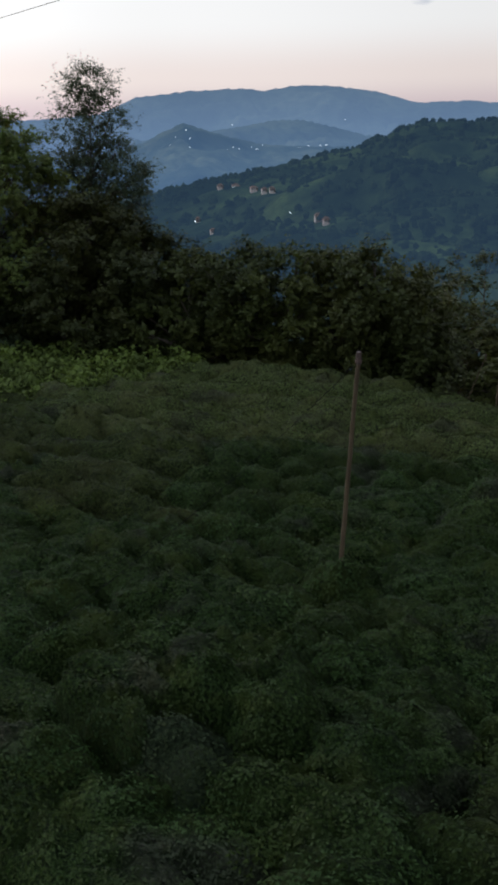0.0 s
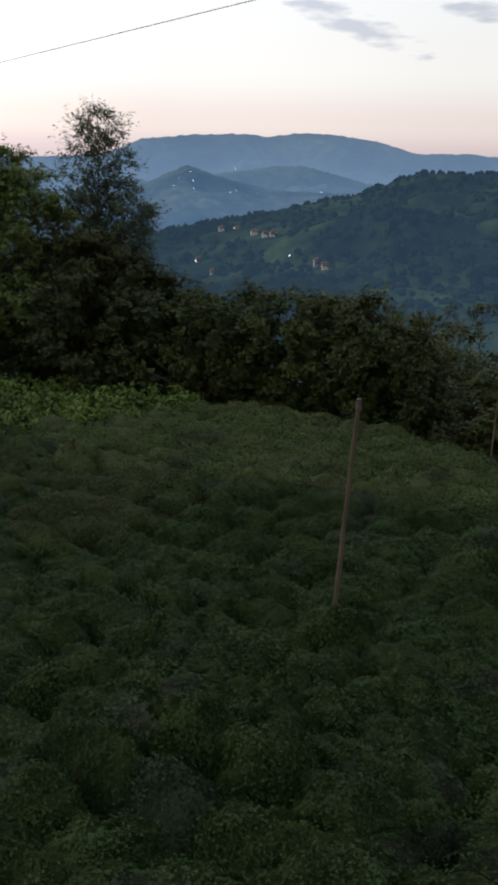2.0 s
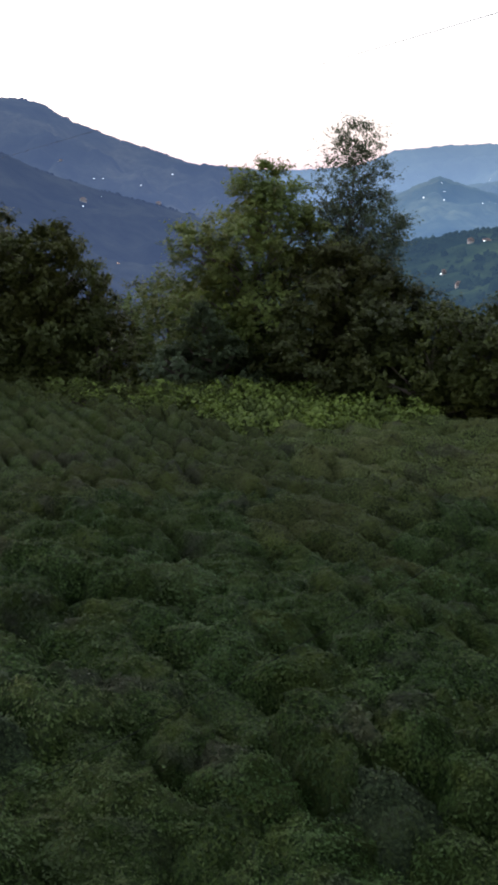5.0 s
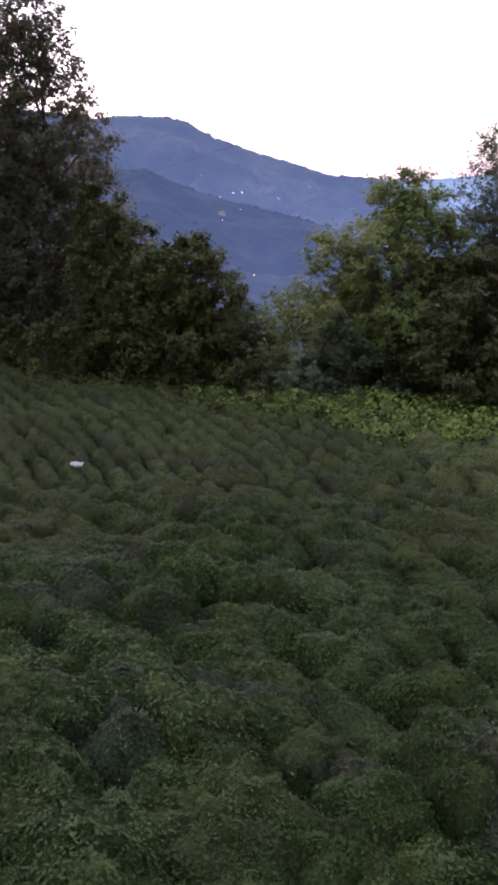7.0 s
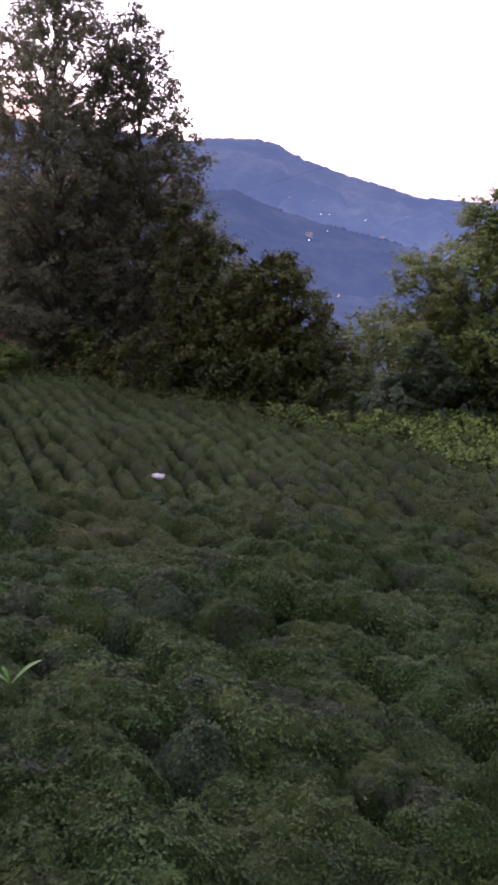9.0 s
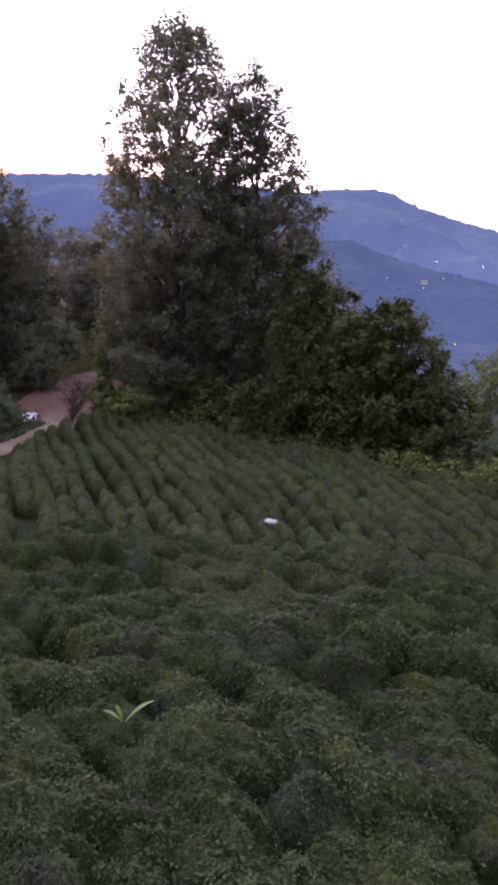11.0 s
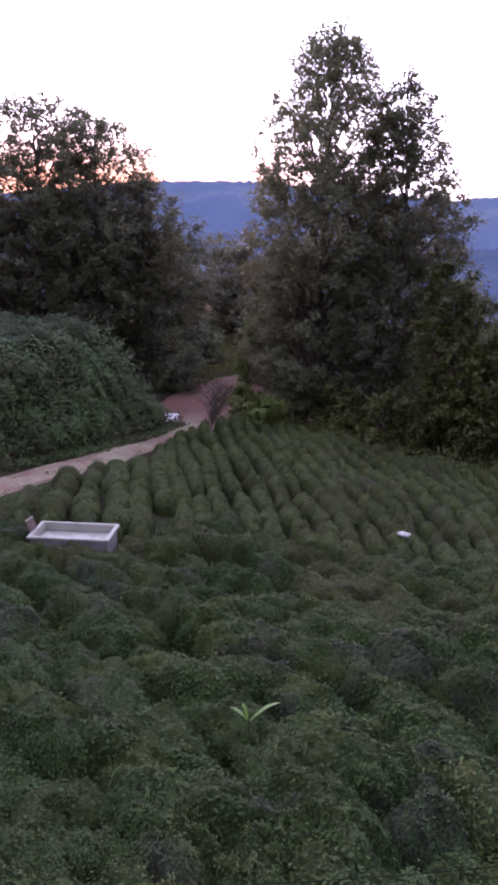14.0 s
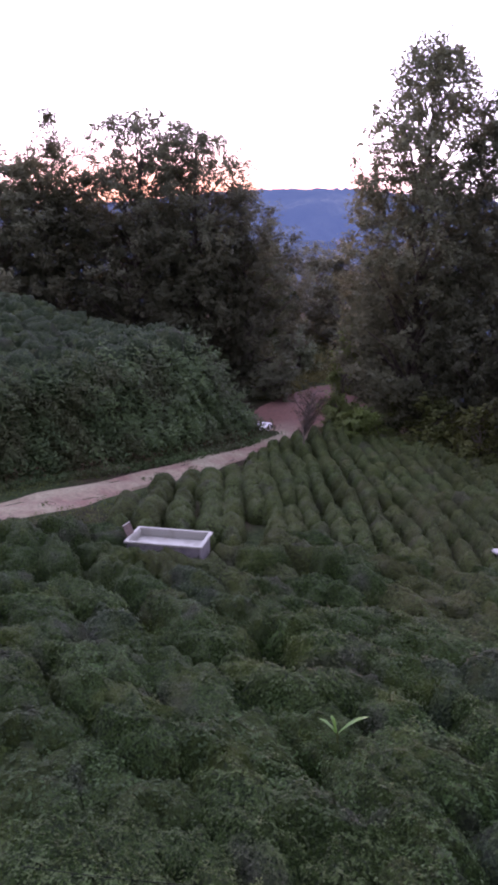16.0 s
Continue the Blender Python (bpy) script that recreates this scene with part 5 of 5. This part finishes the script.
def build_weeds():
    rng = np.random.RandomState(470)
    places = []
    while len(places) < 330:
        az, d = rng.uniform(-22, 74), 4.6 + 21 * rng.rand() ** 1.3
        x, y = spot(az, d)
        if wave(x, y, 3.5, 33) > 0.35 and d < np.interp(az, EDGE_AZ, EDGE_D) - 0.3 and left_of_road(x, y) and np.hypot(x + 16.1, y - 9.1) > 1.7:
            places.append((x, y, float(ground_z(x, y)) + rng.uniform(0.42, 0.62)))
    sprigs("weeds", "yellow-green weeds growing up between the tea bushes", "weeds", places, 0.12, TEA_WEED, 55, 471, 0.12)
    edge = []
    for az in np.arange(17, 50, 0.085):
        d = float(np.interp(az, EDGE_AZ, EDGE_D)) - 0.2 - 3.6 * rng.rand() ** 1.5
        x, y = spot(az, d)
        if np.min(np.hypot(ROAD_Q[:, 0] - x, ROAD_Q[:, 1] - y)) > 2:
            edge.append((x, y, float(ground_z(x, y)) + 0.35))
    sprigs("edge_weeds", "pale ferns and weeds along the far edge of the field", "weeds", edge, 0.2, WEED, 18, 472, 0.55)
    verge = []
    q, pts, side = line_points(ROAD_LINE, 0.35)
    for p, n, s in zip(pts, side, q):
        if s < 26:
            for o in (1.45, 1.75, 2.1, 2.5, -1.55, -1.8) + ((-2.1, -2.5, -2.9, -3.3, -3.7) if 2 < s < 11 else ()):
                e = p + n * (o + rng.normal(0, 0.15))
                verge.append((e[0], e[1], float(ground_z(e[0], e[1])) - 0.02))
    sprigs("verge_grass", "short grass along both sides of the track", "grass", verge, 0.14, WEED, 26, 473, 0.22)
    slope = []
    while len(slope) < 800:
        x, y = spot(rng.uniform(47, 54), rng.uniform(43, 66))
        if np.min(np.hypot(ROAD_Q[:, 0] - x, ROAD_Q[:, 1] - y)) > 1.8:
            slope.append((x, y, float(ground_z(x, y)) - 0.02))
    for p, s in zip(pts, q):
        if s > 36:
            for _ in range(3):
                slope.append((p[0] + rng.normal(0, 0.22), p[1] + rng.normal(0, 0.22), float(ground_z(*p)) + 0.02))
    sprigs("slope_grass", "tall olive grass on the slope behind the track", "grass", slope, 0.3, SLOPE_GRASS, 26, 475, 0.5)
    gully = []
    for y in np.arange(4.4, 11.5, 0.16):
        x = float(np.interp(y, GULLY_Y, GULLY_X))
        gully.append((x + rng.normal(0, 0.14), y, float(ground_z(x, y)) - 0.03))
    sprigs("gully_grass", "grass blades in the narrow path between bushes", "grass", gully, 0.13, WEED, 14, 474, 0.3)


# ---- single things ----
def cuboid(a, b, bevel=0.0):
    bm = bmesh.new()
    bmesh.ops.create_cube(bm, size=1)
    for v in bm.verts:
        v.co = Vector([(p + q) / 2 + c * (q - p) for p, q, c in zip(a, b, v.co)])
    if bevel:
        bmesh.ops.bevel(bm, geom=bm.edges[:], offset=bevel, segments=2, affect="EDGES", profile=0.5)
    return bm


def finish(bm, name, mat):
    me = bpy.data.meshes.new(name)
    bm.to_mesh(me)
    bm.free()
    me.materials.append(mat)
    return me


def build_pole(label, foot, top, radius):
    root = new("pole")
    root.matrix_world = Matrix.Translation(foot)
    rng = np.random.RandomState(int(radius * 1000))
    k = np.linspace(0, 1, 9)[:, None]
    line = np.array(foot) * 0 + (np.array(top) - np.array(foot)) * k + rng.normal(0, 0.003, (9, 3)) * np.array([1, 1, 0])
    v, f = tube(line, np.linspace(radius, radius * 0.82, 9), 9)
    part("shaft", mesh_of("shaft", v, f, [POLE_WOOD]), root)
    tip = line[-1]
    bm = bmesh.new()
    bmesh.ops.create_cone(bm, segments=9, radius1=radius * 1.25, radius2=radius * 1.0, depth=0.16, cap_ends=True)
    bmesh.ops.translate(bm, vec=Vector(tip), verts=bm.verts[:])
    part("collar", finish(bm, "collar", RUST), root, "dark rusty collar at the top")
    tagged(root, label, "pole")


def build_cable(name, label, a, b, sag, radius, steps=40, start=0.0):
    k = np.linspace(start, 1, steps)
    p = np.array(a) + (np.array(b) - np.array(a)) * k[:, None]
    p[:, 2] -= sag * 4 * k * (1 - k)
    v, f = tube(p, np.full(steps, radius), 5)
    tagged(new(name, mesh_of(name, v, f, [CABLE])), label, "cable")


def build_trough():
    """An open white box with a wide rim, sunk among the bushes, its end panel standing up."""
    L, Wd, H, rim = 1.84, 1.06, 0.62, 0.09
    root = new("open_trough")
    root.matrix_world = pose(-16.08, 9.10, 0.03, 4, 0, 43.0)
    def frame_ring(z0, z1, l0, w0, l1, w1):
        bm = bmesh.new()
        rings = []
        for l, w, z in ((l0, w0, z0), (l1, w1, z0), (l1, w1, z1), (l0, w0, z1)):
            rings.append([bm.verts.new((sx * l / 2, sy * w / 2, z)) for sx, sy in ((-1, -1), (1, -1), (1, 1), (-1, 1))])
        for r in range(4):
            for c in range(4):
                bm.faces.new((rings[r][c], rings[r][(c + 1) % 4], rings[(r + 1) % 4][(c + 1) % 4], rings[(r + 1) % 4][c]))
        bmesh.ops.recalc_face_normals(bm, faces=bm.faces[:])
        bmesh.ops.bevel(bm, geom=bm.edges[:], offset=0.012, segments=2, affect="EDGES")
        return bm
    part("rim", finish(frame_ring(-0.05, 0.0, L - 2 * rim, Wd - 2 * rim, L, Wd), "rim", WHITE_METAL), root, "wide white rim")
    part("shell", finish(frame_ring(-H, -0.052, L - 2 * rim - 0.01, Wd - 2 * rim - 0.01, L - 0.12, Wd - 0.12), "shell", GREY_METAL), root, "dull grey outer shell")
    part("liner", finish(frame_ring(-0.19, -0.03, L - 2 * rim - 0.05, Wd - 2 * rim - 0.05, L - 2 * rim - 0.014, Wd - 2 * rim - 0.014), "liner", WHITE_METAL), root, "stained white inner wall")
    part("bottom", finish(cuboid((-L / 2 + rim + 0.008, -Wd / 2 + rim + 0.008, -0.23), (L / 2 - rim - 0.008, Wd / 2 - rim - 0.008, -0.192), 0.008), "bottom", WHITE_METAL), root, "pale dirty inner bottom")
    panel = part("end_panel", finish(cuboid((-0.012, -0.20, 0), (0.012, 0.14, 0.30), 0.006), "end_panel", RUST), root, "rusty dark upright end panel with a white edge")
    panel.matrix_local = pose(-L / 2 + 0.03, -0.05, -0.03, 0, -22, -8)
    edge = part("panel_edge", finish(cuboid((-0.016, -0.205, 0.295), (0.016, 0.145, 0.312), 0.005), "panel_edge", WHITE_METAL), panel)
    tagged(root, "discarded open white metal trough among tea bushes", "trough")


def build_litter():
    """Two crumpled scraps lying on the red earth of the bend."""
    for k, (az, d, size) in enumerate([(49.3, 40.6, 0.26), (48.85, 41.2, 0.20)]):
        rng = np.random.RandomState(880 + k)
        u, v = np.meshgrid(np.linspace(-0.5, 0.5, 7), np.linspace(-0.35, 0.35, 6), indexing="ij")
        lift = 0.10 * size + 0.10 * size * rng.rand(*u.shape)
        top = np.stack([u * size, v * size, lift + 0.35 * size * np.exp(-8 * (u ** 2 + v ** 2))], -1).reshape(-1, 3)
        under = top * np.array([0.96, 0.96, 0.0])
        verts, f = np.concatenate([top, under]), grid_faces(7, 6)
        rim = [j for j in range(6)] + [i * 6 + 5 for i in range(1, 7)] + [36 + j for j in range(4, -1, -1)] + [i * 6 for i in range(5, 0, -1)]
        wall = np.array([(p, q, q + 42, p + 42) for p, q in zip(rim, rim[1:] + rim[:1])])
        x, y = spot(az, d)
        ob = new("litter", mesh_of("litter", verts, np.concatenate([f, f[:, ::-1] + 42, wall]), [PLASTIC]))
        ob.matrix_world = pose(x, y, float(ground_z(x, y)) + 0.02, 0, 0, az + 25 * k)
        tagged(ob, "crumpled white scrap lying on red earth", "litter", "scraps on the track")


def build_sack():
    rng = np.random.RandomState(5)
    bm = bmesh.new()
    bmesh.ops.create_icosphere(bm, subdivisions=3, radius=1)
    for v in bm.verts:
        c = v.co
        k = 1 + 0.50 * noise.noise(c * 2.3) + 0.22 * noise.noise(c * 6)
        v.co = Vector((c.x * 0.155 * k * (1.0 - 0.35 * max(c.x, 0)), c.y * 0.11 * k, c.z * 0.05 * k))
    ob = new("plastic_sack", finish(bm, "plastic_sack", PLASTIC))
    ob.data.polygons.foreach_set("use_smooth", np.full(len(ob.data.polygons), True))
    ob.matrix_world = pose(-11.15, 14.68, 0.04, 6, 8, 25)
    tagged(ob, "crumpled white plastic sack lying on tea bushes", "sack")


def frond_mesh(seed, length, width, rise, mat):
    """One long leaf with a toothed edge, arching outward along +x."""
    rng = np.random.RandomState(seed)
    k = np.linspace(0, 1, 26)
    x, z = length * k, rise * (k - 0.45 * k * k)
    w = width * np.sin(np.pi * np.clip(k * 0.94 + 0.05, 0, 1)) ** 0.7 * (1 + 0.22 * np.where(np.arange(26) % 2, 1, -1)) / 2
    mid = np.stack([x, 0 * k, z], 1)
    a = np.stack([x + 0.01, w, z + 0.25 * w], 1)
    b = np.stack([x + 0.01, -w, z + 0.25 * w], 1)
    v = np.concatenate([a, mid, b])
    f = [(i, i + 1, 27 + i, 26 + i) for i in range(25)] + [(26 + i, 27 + i, 53 + i, 52 + i) for i in range(25)]
    return mesh_of("frond", v, np.array(f), [mat])


def build_fern():
    root = new("fern")
    root.matrix_world = pose(-7.42, 6.62, -0.10, 0, 0, 47.4)
    for name, turn, length, width, rise, mat, seed in (("frond", 8, 0.40, 0.085, 0.44, FERN_LEAF, 1), ("frond", 168, 0.24, 0.07, 0.30, FERN_LEAF, 2), ("frond", 150, 0.10, 0.07, 0.40, FERN_LEAF, 3)):
        ob = part(name, frond_mesh(seed, length, width, rise, mat), root)
        ob.matrix_local = pose(0, 0, 0.02, 0, 0, turn)
    v, f = tube([(0, 0, -0.7), (0.02, 0, -0.3), (0, 0, 0.04)], [0.02, 0.017, 0.014], 6)
    part("stalk", mesh_of("stalk", v, f, [WEED]), root)
    tagged(root, "pale green fern with two long fronds among tea", "fern")


def build_car(x, y, turn):
    root = new("car")
    root.matrix_world = pose(x, y, float(ground_z(x, y)) + 0.06, 0, 0, turn)
    bm = cuboid((-2.0, -0.82, 0.30), (2.0, 0.82, 0.92), 0.14)
    part("body", finish(bm, "body", CAR_PAINT), root)
    bm = cuboid((-1.5, -0.72, 0.88), (0.9, 0.72, 1.45), 0.16)
    for v in bm.verts:
        if v.co.z > 1.2:
            v.co.x *= 0.8
            v.co.y *= 0.86
    part("cabin", finish(bm, "cabin", DARK_GLASS), root, "dark glazed cabin")
    part("roof", finish(cuboid((-1.15, -0.6, 1.43), (0.68, 0.6, 1.49), 0.02), "roof", CAR_PAINT), root)
    part("bumper", finish(cuboid((1.9, -0.8, 0.32), (2.08, 0.8, 0.55), 0.05), "bumper", GREY_METAL), root, "grey plastic bumper")
    for s in (-1, 1):
        part("headlight", finish(cuboid((1.88, s * 0.6 - 0.17, 0.66), (2.03, s * 0.6 + 0.17, 0.82), 0.04), "headlight", DARK_GLASS), root)
        for wx in (-1.25, 1.25):
            bm = bmesh.new()
            bmesh.ops.create_cone(bm, segments=20, radius1=0.32, radius2=0.32, depth=0.2, cap_ends=True)
            bmesh.ops.rotate(bm, cent=(0, 0, 0), matrix=Matrix.Rotation(math.pi / 2, 3, "X"), verts=bm.verts[:])
            bmesh.ops.translate(bm, vec=(wx, s * 0.74, 0.30), verts=bm.verts[:])
            part("wheel", finish(bm, "wheel", RUBBER), root)
    tagged(root, "white car parked behind the end of the bank", "car")


def build_house(place, w, d, h, turn, wall, floors=2, lit=False):
    root = new("house")
    root.matrix_world = pose(*place, 0, 0, turn)
    part("wall", finish(cuboid((-w / 2, -d / 2, -2.5), (w / 2, d / 2, h)), "wall", wall), root)
    bm = bmesh.new()
    o = 0.5
    c = [bm.verts.new(p) for p in ((-w / 2 - o, -d / 2 - o, h), (w / 2 + o, -d / 2 - o, h), (w / 2 + o, d / 2 + o, h), (-w / 2 - o, d / 2 + o, h), (-w / 4, 0, h + 1.7), (w / 4, 0, h + 1.7))]
    for q in ((0, 1, 5, 4), (1, 2, 5), (2, 3, 4, 5), (3, 0, 4), (3, 2, 1, 0)):
        bm.faces.new([c[i] for i in q])
    part("roof", finish(bm, "roof", ROOF_TILE), root, "low hipped red roof")
    for fl in range(floors):
        for i in range(3):
            x = (i - 1) * w * 0.3
            z = 1.0 + fl * h / floors
            win = part("window", finish(cuboid((x - 0.6, -d / 2 - 0.06, z), (x + 0.6, -d / 2 + 0.05, z + 1.3)), "window", WARM_LAMP if lit and i == fl else PALE_GLASS), root)
            part("sill", finish(cuboid((x - 0.75, -d / 2 - 0.16, z - 0.14), (x + 0.75, -d / 2 - 0.004, z - 0.02)), "sill", PLASTER), win)
    part("door", finish(cuboid((w * 0.42 - 0.5, -d / 2 - 0.05, 0), (w * 0.42 + 0.5, -d / 2 + 0.05, 2.0)), "door", POLE_WOOD), root)
    tagged(root, "pale two-storey house on the wooded hillside" if wall is PLASTER else "rose-coloured house on the wooded hillside", "house", "houses on the hills")


def build_village():
    for az, el, w, h, tone in HOUSES:
        p = on_hill(MID, az, el)
        build_house((p[0], p[1], p[2] + 1.0), w * 0.60, w * 0.48, h * 0.50, az + 8, PLASTER if tone == "pale" else ROSE_PLASTER)
    for az, el, w in ((31.6, 1.2, 16), (28.3, 2.0, 12), (27.2, -0.3, 16), (22.3, 0.2, 14), (26.6, 2.1, 14)):
        build_house(tuple(on_hill(WESTL if el < 0.8 else WESTM, az, el)), w * 0.6, w * 0.45, 4.5, az, PLASTER, 2)


def build_lights():
    def lamp(p, r, mat, label, high=0.0):
        root = new("village_lamp")
        root.matrix_world = Matrix.Translation(p)
        bm = bmesh.new()
        r = r * 0.50 * (1 + 0.5 * math.sin(p[0] * 7.3 + p[1]))
        bmesh.ops.create_icosphere(bm, subdivisions=2, radius=r)
        bmesh.ops.translate(bm, vec=(0, 0, r * 3 + high), verts=bm.verts[:])
        part("globe", finish(bm, "globe", mat), root)
        v, f = tube([(0, 0, -r * 2), (0, 0, 0.5 * r), (0, 0, r * 2.4 + high)], [r * 0.2] * 3, 5)
        part("post", mesh_of("post", v, f, [GREY_METAL]), root)
        tagged(root, label, "lamp", "lamps of the villages")
    for az, el in ((-2.57, -3.95), (3.3, -4.3), (3.6, -4.45), (2.62, -4.95), (-16.95, -3.2), (-16.8, -5.1), (-17.5, -3.1), (1.0, -2.3), (-1.4, -2.62)):
        lamp(on_hill(MID, az, el), 0.55, WARM_LAMP if az < -10 else COOL_LAMP, "small lit lamp on the wooded hillside")
    lamp(on_hill(MID, -4.57, -3.07), 0.6, WARM_LAMP, "small orange lamp on the wooded hillside")
    for az, el in ((4.75, 0.85), (3.85, 0.7), (3.85, 0.17), (4.5, 1.1), (4.2, 0.95), (4.4, 0.5), (3.6, 1.0), (5.0, 0.3), (4.0, 1.2), (0.6, -0.05), (0.3, 0.1), (-0.3, 0.02), (-3.9, 0.12), (5.49, -0.21), (2.2, -0.15), (1.29, -0.06), (1.0, 0.1), (0.18, -0.11), (-0.1, 0.15), (-0.56, -0.02), (-0.8, 0.2), (-2.95, 0.13), (-3.2, 0.05), (-4.61, 0.16), (-4.9, 0.1)):
        lamp(on_hill(SPURS, az, el), 1.0, COOL_LAMP, "distant white lamp of a village")
    for az, el in ((0.93, 1.46), (6.0, 1.79), (-2.0, 1.3), (-6.2, 1.6)):
        lamp(on_hill(FAR, az, el), 2.2, COOL_LAMP, "distant white lamp on the far ridge")
    for az, el in ((26.84, 2.0), (27.06, 1.0), (25.69, 1.0), (26.2, 1.0), (22.19, 0.9), (20.78, 1.0), (21.4, 1.3), (24.6, 1.5), (23.4, 0.7), (23.9, 1.9)):
        lamp(on_hill(WESTM, az, el), 0.95, COOL_LAMP, "distant white lamp on the mountain side")
    for az, el in ((29.5, 0.10), (26.95, 0.32), (25.88, 0.1), (27.16, -0.55), (24.95, -4.2), (24.7, -4.25)):
        lamp(on_hill(WESTL, az, el), 0.55, COOL_LAMP if el > -3 else WARM_LAMP, "distant lamp on the dark slope")
    x, y = spot(30.45, 60)
    g = float(ground_z(x, y))
    lamp((x, y, g), 0.25, WARM_LAMP, "orange lamp on a post glowing between trees", EYE + 60 * math.tan(radians(-2.45)) - 0.3 - g)


def build_shed():
    root = new("shed")
    x, y = spot(-21.0, 27)
    g = float(ground_z(x, y))
    h = EYE - 27 * math.tan(radians(12.65)) - g
    root.matrix_world = pose(x, y, g, 0, 0, 15)
    part("wall", finish(cuboid((-0.85, -0.8, -0.3), (0.85, 0.8, h - 0.08)), "wall", ROSE_PLASTER), root)
    part("roof", finish(cuboid((-1.0, -0.95, h - 0.08), (1.0, 0.95, h - 0.02), 0.01), "roof", WHITE_METAL), root, "pale metal sheet roof")
    part("door", finish(cuboid((-0.35, -0.85, 0.0), (0.35, -0.79, h * 0.75), 0.01), "door", POLE_WOOD), root)
    tagged(root, "small shed with a pale sheet roof below the field", "shed")
    low = tree_parts(330, 1.5, 2.2, BUSH, 45, 80, 0.10, HAZEL_LEAF, 0.4, low=0.0, trunk_r=0.03)
    for az, d in ((-18.6, 24.0), (-20.6, 24.4), (-22.4, 24.0)):
        x, y = spot(az, d)
        plant_tree("shrub", "dark shrub in front of the shed", "shrub", low, x, y, az * 40, group="underwood along the field")


build_bank_growth()
build_crops()
build_weeds()
build_pole("slim weathered wooden pole leaning in the tea field", (1.535, 10.98, -0.78), (1.757, 11.08, 2.92), 0.036)
build_pole("thin pale pole at the lower corner of the field", (5.98, 18.85, -0.8), (6.05, 18.95, 1.47), 0.022)
build_pole("short slanting stick propped at the lower corner of the field", (5.64, 20.75, -1.05), (6.16, 20.60, 0.59), 0.012)
build_cable("guy_wire", "thin dark wire from the pole down to the tea", (-4.34, 4.37, 0.55), (1.757, 11.08, 2.88), 0.4, 0.003, start=-0.35)
build_cable("power_line", "thin power line across the sky", (29.0, -9.6, 10.75), (-93.5, 139.0, 10.3), 0.0, 0.011, 80)
build_trough()
build_sack()
build_litter()
build_fern()
build_car(-31.67, 21.24, 37)
build_shed()
build_village()
build_lights()
